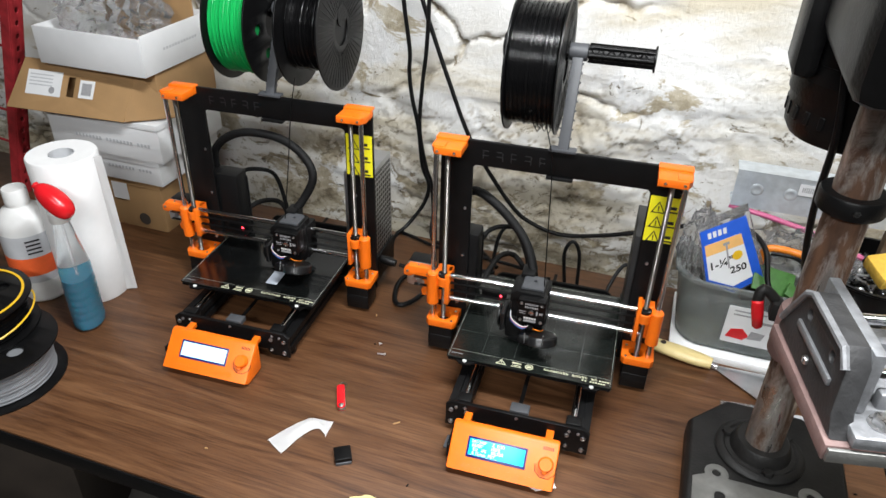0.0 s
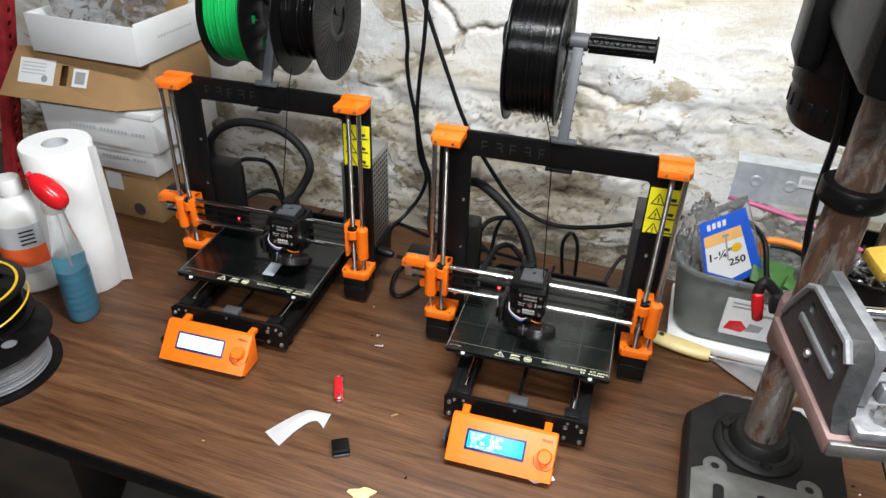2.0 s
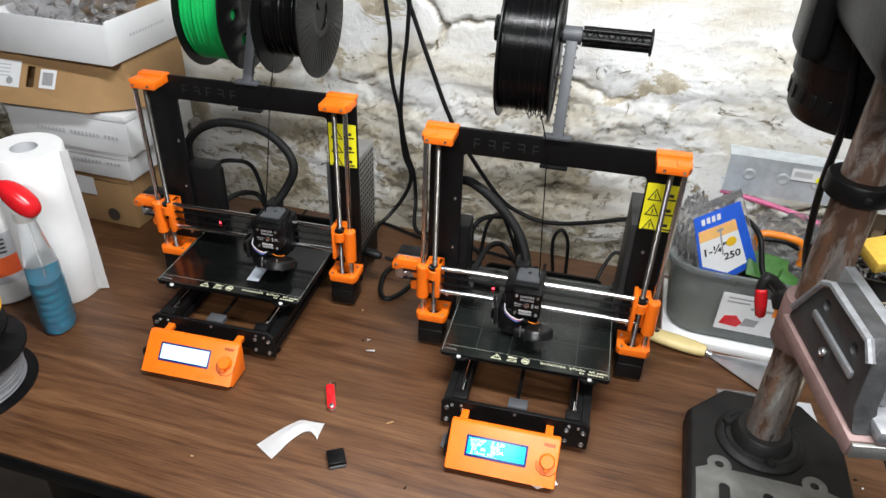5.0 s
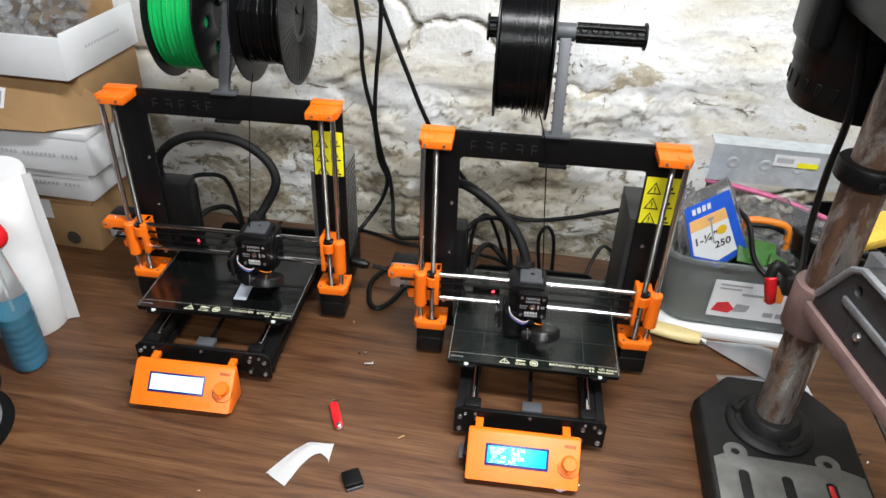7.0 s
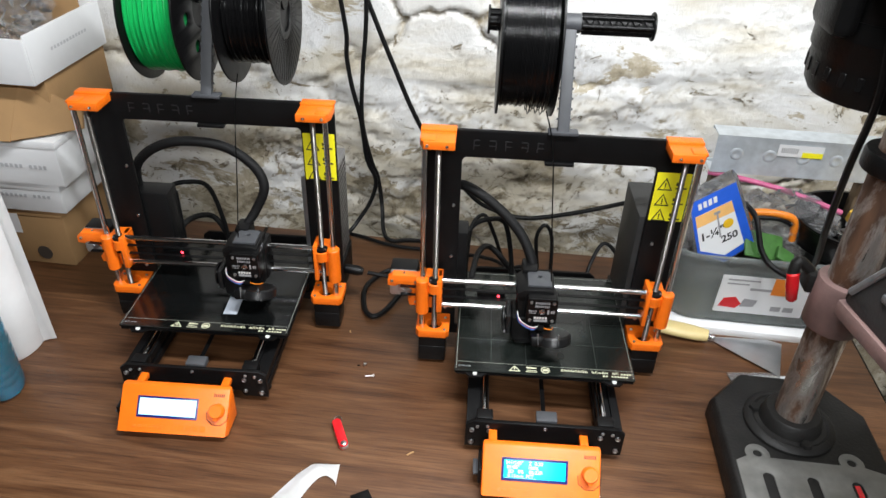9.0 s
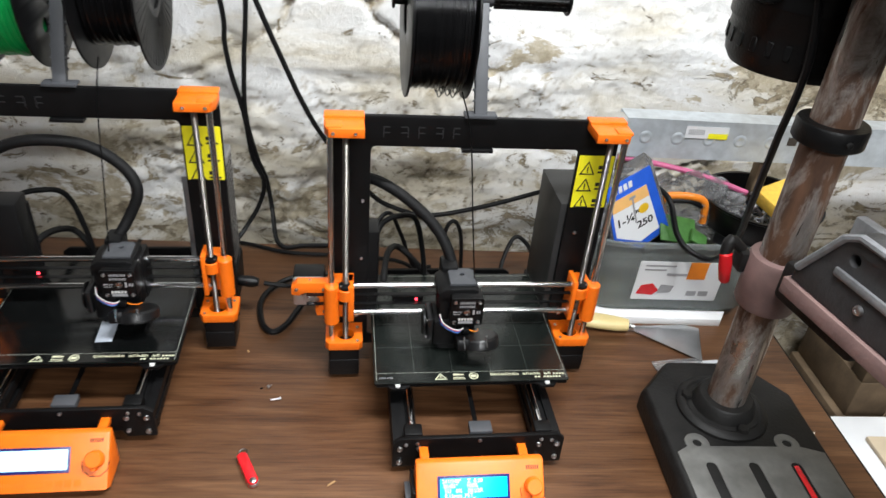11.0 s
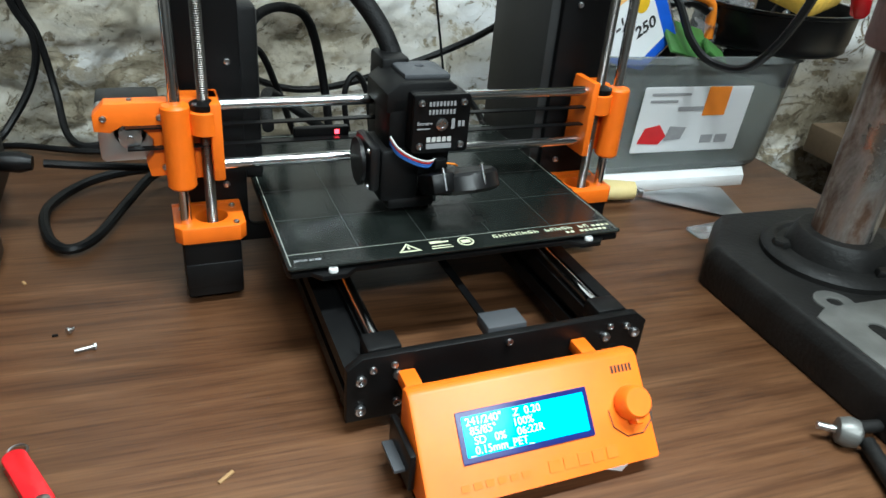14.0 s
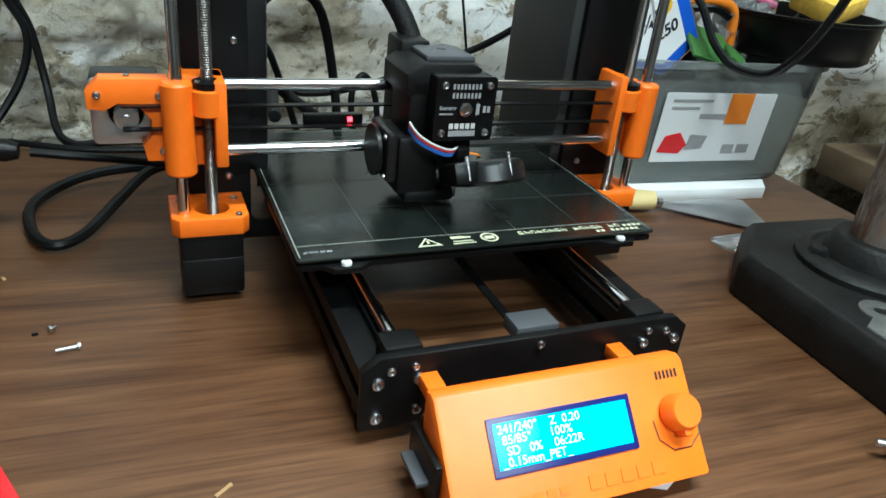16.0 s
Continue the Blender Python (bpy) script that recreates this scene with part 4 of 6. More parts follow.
    F = face((0, -0.2965, 0.0125), tilt) @ Matrix.Translation((0, 0, 0.0002))
    L_("bezel", plate(rounded(-0.052, 0.033, 0.0205, 0.0495, 0.0008), [], 0.0008, 0.0002, F), BEZELBLUE)
    sc = L_("display", plate(rounded(-0.0490, 0.0300, 0.0240, 0.0465, 0.0005), [], 0.0006, 0.0001, F @ Matrix.Translation((0, 0, 0.0005))), screen, "backlit character display")
    G = F @ Matrix.Translation((0, 0, 0.0012))
    if hot:
        for i, line in enumerate(("241/240\u00b0    Z  0.20", " 85/85\u00b0      100%", "  SD   0%    06:22R", "_0.15mm_PET_")):
            part("display_line", words(line, 0.0062, G @ Matrix.Translation((-0.0470, 0.0412 - 0.0054 * i, 0)), 0.00008), SCREENINK, sc)
    else:
        part("display_line", bars([(-0.0455 + 0.004 * k, -0.043 + 0.004 * k, 0.0410 - 0.0055 * r, 0.0435 - 0.0055 * r) for r in range(4) for k in range(17) if (k * 7 + r * 5) % 4], G, 0.0001), screen_pale, sc, "faint characters as plain bars")
    knob = lathe([(0.0098, 0), (0.0105, 0.001), (0.0098, 0.010), (0.0085, 0.0115), (0, 0.0115)], 26, None, F @ Matrix.Translation((0.0605, 0.0345, 0)))
    box(-0.0032, 0.0032, -0.013, 0.002, 0, 0.009, 0.0015, knob, 2, F @ Matrix.Translation((0.0605, 0.0345, 0)))
    L_("knob", knob, ORANGE)
    hexa = [(0.0605 + 0.0155 * math.cos(a), 0.029 + 0.0145 * math.sin(a)) for a in np.linspace(math.pi * 0.92, math.pi * 2.08, 6)]
    bm = bmesh.new()
    for a, b in zip(hexa, hexa[1:]):
        tube([(*a, 0.0), (*b, 0.0)], 0.0004, 4, bm, 0)
    L_("knob_outline", join(None, bm, F), BLACKINK, "thin dark engraved outline")
    L_("vent_slots", bars([(0.0535 + 0.0026 * i, 0.0549 + 0.0026 * i, 0.0535, 0.0580) for i in range(6)], F, 0.0002), BLACKINK, "short dark slots")
    relief = [(-0.052 + 0.0075 * i, -0.0468 + 0.0075 * i, 0.0065, 0.0105) for i in range(6)] + [(0.003 + 0.0098 * i, 0.0105 + 0.0098 * i, 0.0055, 0.0125) for i in range(5)]
    for spec in relief:
        L_("raised_mark", bars([spec], F @ Matrix.Translation((-0.004, 0, 0)), 0.00025), ORANGE)
    L_("memory_card", box(-0.088, -0.0775, -0.270, -0.246, 0.0195, 0.0220, 0.0004), GREYPRINT)
    L_("card_slot", box(-0.0815, -0.0775, -0.276, -0.240, 0.010, 0.036, 0.001), BLACK)

    # power supply, control box at the back, loom
    ps = P("power_supply", box(0.124, 0.174, 0.0065, 0.112, 0.012, 0.240, 0.0015), ALU if not hot else PSUGREY, "grey sheet-metal power supply" if hot else "power supply with a perforated metal side")
    holes = bmesh.new()
    for i in range(20):
        for j in range(9):
            box(0.1741, 0.1743, 0.014 + j * 0.0105, 0.0205 + j * 0.0105, 0.030 + i * 0.0102, 0.0362 + i * 0.0102, 0, holes)
    part("perforated_side", holes, BLACKINK, ps, "rows of dark vent holes")
    part("power_cover", box(0.121, 0.177, 0.0063, 0.115, 0.006, 0.060, 0.002), BLACKPRINT, ps)
    eb = P("electronics_box", box(-0.172, -0.118 if hot else -0.092, 0.0065, 0.045, 0.060, 0.195, 0.004), BLACKPRINT)
    part("box_hinge", rod((-0.120 if hot else -0.094, 0.042, 0.075), (-0.120 if hot else -0.094, 0.042, 0.18), 0.004), BLACKPRINT, eb)
    P("cable_loom", tube(loom, 0.0075, 12, None, 10), MESH, "thick black sleeved cable loom arching to the head")
    P("back_loom", tube([(-0.128 if hot else -0.098, 0.030, 0.150), (-0.112, 0.060, 0.175), (-0.085, 0.075, 0.180), (-0.060, 0.095, 0.16), (-0.045, 0.10, 0.09), (-0.04, 0.10, 0.02)], 0.004, 10, None, 10), MESH)
    P("status_led", box(-0.0695, -0.0660, -0.0315, -0.0302, 0.1088, 0.1122, 0.0005), REDLAMP, "small red indicator lamp")
    P("sensor_board", box(-0.100, -0.058, -0.030, -0.024, 0.106, 0.114, 0.001), BLACK)

    # spool holder
    ax = (0.070, 0.490)
    hd = P("spool_holder", box(-0.0078, 0.0078, -0.005, 0.005, 0, 0.142, 0.0012, None, 2, Matrix.Translation((0, 0.002, 0.3625)) @ Matrix.Rotation(radians(-27), 4, "X")), GREYPRINT, "grey plastic spool holder clipped over the frame")
    part("frame_clip", box(-0.020, 0.020, -0.005, 0.011, 0.3625, 0.3672, 0.001), GREYPRINT, hd)
    part("lower_clip", box(-0.020, 0.020, -0.004, 0.010, 0.3165, 0.3215, 0.001), BLACKPRINT, hd)
    teeth = bmesh.new()
    for i in range(9):
        for sx in (-0.0098, 0.0098):
            box(sx * 0.86 - 0.0014, sx * 0.86 + 0.0014, -0.003, 0.003, 0.018 + i * 0.0135, 0.0205 + i * 0.0135, 0, teeth)
    part("post_teeth", join(None, teeth, Matrix.Translation((0, 0.002, 0.3625)) @ Matrix.Rotation(radians(-27), 4, "X")), GREYPRINT, hd)
    part("hub_block", rod((-0.013, ax[0], ax[1]), (0.013, ax[0], ax[1]), 0.0125), GREYPRINT, hd)
    for s in (-1, 1):
        arm_ob = part("arm", rod((s * 0.012, ax[0], ax[1]), (s * 0.107, ax[0], ax[1]), 0.0085), BLACKPRINT, hd)
        zig = bmesh.new()
        for a0 in range(0, 360, 60):
            m = Matrix.Translation((0, ax[0], ax[1])) @ Matrix.Rotation(radians(a0), 4, "X")
            for dz in (-0.0058, 0.0058):
                box(min(s * 0.014, s * 0.106), max(s * 0.014, s * 0.106), -0.0008, 0.0008, 0.008, 0.0128, 0, zig, 2, m @ Matrix.Translation((0, dz, 0)))
            pts = [(s * (0.016 + 0.0075 * k), 0.0058 * (-1) ** k, 0.0112) for k in range(12)]
            tube(pts, 0.0012, 5, zig, 0, m)
        part("lattice", zig, BLACKPRINT, arm_ob)
        part("end_flange", rod((s * 0.1055, ax[0], ax[1]), (s * 0.1085, ax[0], ax[1]), 0.0185), BLACKPRINT, arm_ob)
    return ob, (ax[0] - 0.004, ax[1] - 0.022 + GANTRY)


plain_line = plain("pale_border_print", (0.30, 0.31, 0.27), 0.5, 0.0, 0.08, 200, 0.0)
screen_pale = glowing("pale_blue_display_characters", (0.50, 0.80, 1.0), 1.0)

loom_b = [(-0.018, -0.026, 0.150), (-0.028, -0.010, 0.180), (-0.046, 0.006, 0.206), (-0.074, 0.020, 0.230), (-0.104, 0.032, 0.248), (-0.132, 0.042, 0.256), (-0.153, 0.050, 0.244), (-0.160, 0.050, 0.215), (-0.156, 0.048, 0.185)]
loom_a = [(0.030, -0.026, 0.150), (0.052, -0.008, 0.182), (0.068, 0.000, 0.222), (0.050, 0.008, 0.255), (0.006, 0.012, 0.281), (-0.058, 0.014, 0.284), (-0.106, 0.018, 0.266), (-0.140, 0.026, 0.232), (-0.150, 0.036, 0.190)]
ORIGIN_B, TURN_B = (-0.0620, 0.941, TOP), 3.2
ORIGIN_A, TURN_A = (-0.5680, 0.977, TOP), 3.3
printer_b, axle_b = printer(ORIGIN_B, TURN_B, -0.009, -0.142, SCREENCYAN, loom_b, True)
printer_a, axle_a = printer(ORIGIN_A, TURN_A, 0.054, -0.157, SCREENWHITE, loom_a, False)


def hung(origin, turn, name, filament, x0, x1, axle, **more):
    """A spool on a holder's arm, built about the printer's axes and stood there as a thing of its own."""
    root = thing("tmp_root", Matrix.Identity(4), "", "")
    s = spool(root, name, filament, x0, x1, axle, **more)
    s.parent = None
    bpy.data.objects.remove(root)
    s.matrix_world = pose(*origin, 0, 0, turn)
    return s


hung(ORIGIN_B, TURN_B, "filament_spool", BLACKFIL, -0.092, -0.016, axle_b, fill=0.088, loose=True, label="black spool of glossy black filament with slack loops")
hung(ORIGIN_A, TURN_A, "filament_spool", GREEN, -0.092, -0.016, axle_a, fill=0.086, sticker=True, label="spool of bright green filament with a black label")
hung(ORIGIN_A, TURN_A, "filament_spool", BLACKFIL, 0.034, 0.108, axle_a, fill=0.070, label="half-used black spool of black filament")


def feed(origin, turn, pts, label):
    ob = single("filament_strand", tube(pts, 0.0009, 6, None, 10), BLACKFIL, pose(*origin, 0, 0, turn), label, "filament")
    return ob


feed(ORIGIN_B, TURN_B, [(0.003, -0.06, 0.184), (-0.004, -0.035, 0.27), (-0.012, -0.01, 0.365), (-0.026, 0.0, 0.415)], "thin black filament strand running from spool to print head")
feed(ORIGIN_A, TURN_A, [(0.038, -0.06, 0.184), (0.04, -0.035, 0.27), (0.042, -0.01, 0.365), (0.05, 0.0, 0.42)], "thin black filament strand running from spool to print head")

# thin pale plate added in place of a reflection in the glossy sheet
single("reflection_patch", plate(rounded(-0.0105, 0.0105, -0.025, 0.025, 0.001), [], 0.0008, 0.0002), PALEGREY, pose(-0.535, 0.887, TOP + 0.0812, 0, 0, 6), "small pale grey patch standing in for a reflection on a print sheet", "plastic square")

# ---- drill press ----
CX, CY = 0.287, 0.797


def drill_press():
    ob = thing("drill_press", pose(0, 0, 0), "old bench drill press with rusty column and dark cast base", "drill press")
    UP = 0.023  # the work table and the head stand this far above their own zero

    def P(name, bm, mat, label="", at=(0, 0, 0)):
        piece = part(name, bm, mat, ob, label)
        piece.location = at
        return piece

    foot = [(0.180, 0.545), (0.392, 0.545), (0.394, 0.826), (0.344, 0.892), (0.232, 0.892), (0.180, 0.834)]
    base = bmesh.new()
    lo = [base.verts.new((x, y, TOP)) for x, y in foot]
    mid = [base.verts.new((x, y, TOP + 0.028)) for x, y in foot]
    hi = [base.verts.new((CX + (x - CX) * 0.955, 0.70 + (y - 0.70) * 0.965, TOP + 0.040)) for x, y in foot]
    for a, b in ((lo, mid), (mid, hi)):
        for i in range(6):
            base.faces.new((a[i], a[(i + 1) % 6], b[(i + 1) % 6], b[i]))
    base.faces.new(hi), base.faces.new(lo[::-1])
    bmesh.ops.bevel(base, geom=list(base.edges), offset=0.003, segments=2, affect="EDGES", profile=0.5)
    b = P("base", base, CASTDARK, "dark painted cast iron base", (0.010, 0.005, 0))
    slots = [rounded(x - 0.007, x + 0.007, 0.575, 0.700, 0.0069, 6) for x in (0.226, 0.281, 0.336)]
    outline = [(0.190, 0.550), (0.384, 0.550), (0.384, 0.716)]
    for x in (0.341, 0.221):
        outline += [(x + 0.016 * math.cos(a), 0.731 + 0.016 * math.sin(a)) for a in np.linspace(-0.35, math.pi + 0.35, 15)]
    outline += [(0.190, 0.716)]
    bolts = [circle(x, 0.731, 0.0058, 16) for x in (0.221, 0.341)]
    part("machined_bed", plate(outline, slots + bolts, 0.004, 0.0008, Matrix.Translation((0, 0, TOP + 0.0375))), CASTMID, b, "worn bare metal slotted bed")
    part("red_rag_strip", box(0.3325, 0.3395, 0.590, 0.695, TOP + 0.0395, TOP + 0.0408, 0.0005), RED, b, "red strip seen in a slot")
    P("column_flange", lathe([(0.060, 0), (0.060, 0.005), (0.056, 0.009), (0.050, 0.010), (0.047, 0.008), (0.041, 0.009), (0.037, 0.024), (0.034, 0.027), (0.0255, 0.027)], 48, None, Matrix.Translation((CX, CY, TOP + 0.0395))), CASTDARK)
    for a in (40, 160, 280):
        x, y = CX + 0.047 * math.cos(radians(a)), CY + 0.047 * math.sin(radians(a))
        P("flange_bolt", lathe([(0.008, 0), (0.008, 0.004), (0.0065, 0.006), (0, 0.0062)], 6, None, Matrix.Translation((x, y, TOP + 0.0475))), CASTDARK)
    P("column", rod((CX, CY, TOP + 0.03), (CX, CY, 1.66), 0.0245, 40), RUSTY, "rust-streaked steel column")
    P("stop_collar", lathe([(0.0247, 0), (0.0355, 0.001), (0.037, 0.003), (0.037, 0.021), (0.0355, 0.0235), (0.0247, 0.024)], 36, None, Matrix.Translation((CX, CY, 1.160))), CASTBLACK, "black collar ring", (0, 0, UP))
    screw(ob, (CX + 0.0, CY - 0.037, 1.172 + UP), (0, -1, 0), 0.004, CASTDARK, "collar_screw")

    # work table on its sleeve
    sl = P("table_sleeve", lathe([(0.0247, 0), (0.033, 0.002), (0.0348, 0.005), (0.0348, 0.066), (0.033, 0.070), (0.0247, 0.071)], 36, None, Matrix.Translation((CX, CY, 0.945))), BOARD, "rusty red-brown clamp sleeve", (0, 0, UP))
    part("sleeve_lug", box(CX - 0.042, CX - 0.029, CY + 0.006, CY + 0.030, 0.985, 1.012, 0.003), CASTDARK, sl)
    lv = part("lock_lever", tube([(CX - 0.038, CY + 0.020, 1.010), (CX - 0.056, CY + 0.018, 1.024), (CX - 0.060, CY + 0.014, 1.006)], 0.0068, 12, None, 4), CASTDARK, sl)
    part("red_grip", lathe([(0.005, 0), (0.0072, 0.002), (0.0078, 0.02), (0.0066, 0.040), (0.004, 0.043), (0, 0.0435)], 20, None, along((CX - 0.060, CY + 0.013, 1.010), (CX - 0.049, CY + 0.012, 0.960))), RED, lv, "red plastic grip")
    T = Matrix.Translation((CX + 0.010, CY - 0.020, 0)) @ Matrix.Rotation(radians(12), 4, "Z")
    part("table_arm", box(-0.032, 0.032, -0.130, -0.010, 0.985, 1.0345, 0.006, None, 2, T), CASTDARK, sl)
    tb = P("work_plate", box(-0.082, 0.17, -0.243, -0.062, 1.0350, 1.0535, 0.0015, None, 2, T), BOARD, "red-brown stained plate", (0, 0, UP))
    part("plate_edge", box(-0.080, 0.17, -0.248, -0.2435, 1.037, 1.052, 0.001, None, 2, T), CASTMID, tb, "bare metal front edge")

    # vise
    vs = thing("drill_vise", Matrix.Translation((0, 0, UP)) @ T, "grey cast iron drill press vise bolted to a plate", "vise")
    V = lambda name, bm, mat, label="": part(name, bm, mat, vs, label)  # noqa: E731
    bed = box(-0.062, 0.15, -0.236, -0.072, 1.0540, 1.068, 0.004)
    box(-0.03, 0.15, -0.205, -0.192, 1.066, 1.086, 0.003, bed)
    box(-0.03, 0.15, -0.125, -0.112, 1.066, 1.086, 0.003, bed)
    V("vise_bed", bed, CASTGREY)
    prof = [(-0.066, 1.054), (-0.069, 1.072), (-0.108, 1.130), (-0.124, 1.140), (-0.206, 1.140), (-0.220, 1.126), (-0.224, 1.075), (-0.236, 1.054)]
    jaw = plate(prof, [circle(-0.126, 1.113, 0.0055, 14), circle(-0.190, 1.113, 0.0055, 14)], 0.022, 0.003, Matrix.Translation((-0.078, 0, 0)) @ SIDEWAYS)
    j = V("fixed_jaw", jaw, CASTVISE, "dark fixed jaw with two holes")
    part("jaw_rim", tube([(-0.078, -0.071, 1.070), (-0.078, -0.108, 1.127), (-0.078, -0.124, 1.136), (-0.078, -0.206, 1.136), (-0.078, -0.219, 1.122)], 0.0042, 8, None, 0), CASTGREY, j)
    part("jaw_rib", box(-0.0815, -0.0770, -0.205, -0.112, 1.090, 1.099, 0.0018), CASTGREY, j)
    part("jaw_face", box(-0.056, -0.044, -0.215, -0.090, 1.070, 1.138, 0.002), CASTGREY, j)
    screw(j, (-0.078, -0.151, 1.076), (-1, 0, 0), 0.005)
    V("moving_jaw", box(0.030, 0.070, -0.212, -0.085, 1.084, 1.138, 0.004), CASTGREY)
    V("vise_screw", rod((0.070, -0.150, 1.105), (0.18, -0.150, 1.105), 0.008), STEEL)
    for y in (-0.192, -0.105):
        V("guide_bar", rod((-0.046, y, 1.100), (0.17, y, 1.100), 0.006), CHROME)
    lug = V("bolt_lug", box(-0.062, 0.020, -0.247, -0.205, 1.0540, 1.069, 0.004), CASTGREY)
    part("washer", lathe([(0.006, 0), (0.0125, 0), (0.0125, 0.0018), (0.006, 0.002)], 28, None, Matrix.Translation((-0.032, -0.226, 1.069))), STEEL, lug)
    part("hex_bolt", lathe([(0.0098, 0), (0.0098, 0.006), (0.008, 0.0078), (0, 0.008)], 6, None, Matrix.Translation((-0.032, -0.226, 1.071))), STEEL, lug, "bright zinc hex bolt")

    # head and motor
    P("head_casting", box(CX - 0.075, CX + 0.085, CY - 0.19, CY + 0.06, 1.33, 1.66, 0.02), CASTBLACK, "", (0, 0, UP))
    motor = P("motor", lathe([(0.055, 0), (0.072, 0.004), (0.078, 0.014), (0.080, 0.030), (0.080, 0.052), (0.083, 0.056), (0.083, 0.21), (0.080, 0.216), (0.080, 0.27), (0.070, 0.285), (0, 0.285)], 52, None, Matrix.Translation((0.278, 0.905, 1.202))), CASTBLACK, "black cylindrical motor housing", (0.010, 0.005, UP))
    part("capacitor_cover", box(0.184, 0.214, 0.842, 0.92, 1.282, 1.44, 0.012), CASTBLACK, motor)
    part("nameplate", lathe([(0.0836, 0.0), (0.0840, 0.0), (0.0840, 0.022), (0.0836, 0.022)], 52, None, Matrix.Translation((0.278, 0.905, 1.278))), BLACK, motor, "black band round the motor")
    for k in range(10):
        a = radians(150 + k * 14)
        part("vent_slot", box(-0.0035, 0.0035, -0.001, 0.001, 0, 0.016, 0.0008, None, 1, Matrix.Translation((0.278 + 0.0803 * math.cos(a), 0.905 + 0.0803 * math.sin(a), 1.228)) @ Matrix.Rotation(a + math.pi / 2, 4, "Z")), CASTBLACK, motor)
    return ob


def rust_material():
    m, t, p = nodes_of("rust_streaked_steel")
    vec = coords(t, (1, 1, 0.28))
    a = noise_tex(t, vec, 34, 7.0, 0.7, 0.4)
    mask = ramp(t, a, [(0.36, (0, 0, 0)), (0.54, (1, 1, 1))])
    col = mix(t, mask, (0.47, 0.44, 0.41), ramp(t, noise_tex(t, vec, 70, 5.0), [(0.3, (0.055, 0.028, 0.018)), (0.7, (0.15, 0.078, 0.045))]))
    t.links.new(col, p.inputs["Base Color"])
    inv = t.nodes.new("ShaderNodeMapRange")
    inv.inputs["To Min"].default_value, inv.inputs["To Max"].default_value = 0.95, 0.25
    t.links.new(mask, inv.inputs[0])
    t.links.new(inv.outputs[0], p.inputs["Metallic"])
    g = t.nodes.new("ShaderNodeMapRange")
    g.inputs["To Min"].default_value, g.inputs["To Max"].default_value = 0.26, 0.62
    t.links.new(mask, g.inputs[0])
    t.links.new(g.outputs[0], p.inputs["Roughness"])
    bump(t, p, a, 0.25, 0.001)
    return m


RUSTY = rust_material()
CASTVISE = plain("dark_grey_cast_iron", (0.030, 0.030, 0.031), 0.5, 0.1, 0.25, 60, 0.5, 240)
drill_press()

# ---- cartons, bottles and spools at the far end of the table ----


def closed_box(name, ext, mat, label, marks=(), tape=False):
    ob = thing(name, Matrix.Translation((-0.035, 0.020, 0)), label, "box", "stacked cartons")
    x0, x1, y0, y1, z0, z1 = ext
    part("carton", box(*ext, 0.0015), mat, ob)
    part("lid_edge", box(x0 - 0.0015, x1 + 0.0015, y0 - 0.0018, y1, z1 - 0.012, z1 + 0.001, 0.001), mat, ob)
    for i, (a, b, c, d, m) in enumerate(marks):
        part("printed_mark", bars([(a, b, c, d)], Matrix.Translation((0, y0 - 0.0019, 0)) @ UPRIGHT, 0.0002), m, ob)
    return ob


def lettering(x0, z0, count, step, h):
    return [(x0 + i * step, x0 + i * step + step * 0.6, z0, z0 + h, GREYPALE) for i in range(count) if i % 9 != 8]


GREYPALE = plain("pale_grey_print", (0.50, 0.51, 0.53), 0.6, 0.0, 0.05, 60, 0.0)
STACK = Matrix.Translation((-0.042, 0.020, 0.010))
kb = closed_box("carton", (-1.135, -0.872, 1.030, 1.225, TOP, 0.864), KRAFT, "brown cardboard carton at the bottom of a stack", [(-0.995, -0.955, 0.815, 0.855, CARDWHITE)])
part("hand_slot", lathe([(0.014, 0), (0.014, 0.0006), (0, 0.0006)], 20, None, along((-0.925, 1.0285, 0.775), (-0.925, 1.0, 0.775))), SHADOWBOX, kb)
closed_box("carton", (-1.125, -0.856, 1.024, 1.225, 0.866, 0.922), CARDWHITE, "flat white carton with faint grey lettering", lettering(-1.06, 0.895, 22, 0.0085, 0.006))
closed_box("carton", (-1.112, -0.838, 1.018, 1.225, 0.924, 1.006), CARDWHITE, "white carton with faint grey lettering", lettering(-1.045, 0.956, 22, 0.0085, 0.007))
kraft = thing("open_carton", STACK, "brown carton with its front flap folded down", "box", "stacked cartons")
part("carton", box(-1.115, -0.838, 1.050, 1.235, 0.998, 1.090, 0.002), KRAFT, kraft)
Kf = Matrix.Translation((-1.150, 0.985, 1.000)) @ Matrix.Rotation(radians(4), 4, "Z") @ Matrix.Rotation(radians(57), 4, "X")
flap = part("front_flap", plate([(-0.015, 0), (0.258, 0), (0.270, 0.105), (0.010, 0.105)], [rounded(0.118, 0.136, 0.035, 0.075, 0.003)], 0.004, 0.0008, Kf), KRAFT, kraft, "flap leaning out over the boxes below")
K2 = Kf @ Matrix.Translation((0, 0, 0.0042))
part("shipping_label", bars([(0.024, 0.106, 0.032, 0.082)], K2, 0.0003), CARDWHITE, flap)
part("label_writing", bars([(0.030, 0.085, 0.072 - i * 0.007, 0.0745 - i * 0.007) for i in range(4)], K2 @ Matrix.Translation((0, 0, 0.0004)), 0.0002), GREYPALE, flap)
part("label_dot", plate(circle(0.085, 0.044, 0.007), [], 0.0003, 0.0, K2 @ Matrix.Translation((0, 0, 0.0004))), GREYINK, flap)
part("square_sticker", bars([(0.148, 0.182, 0.036, 0.072)], K2, 0.0003), CARDWHITE, flap)
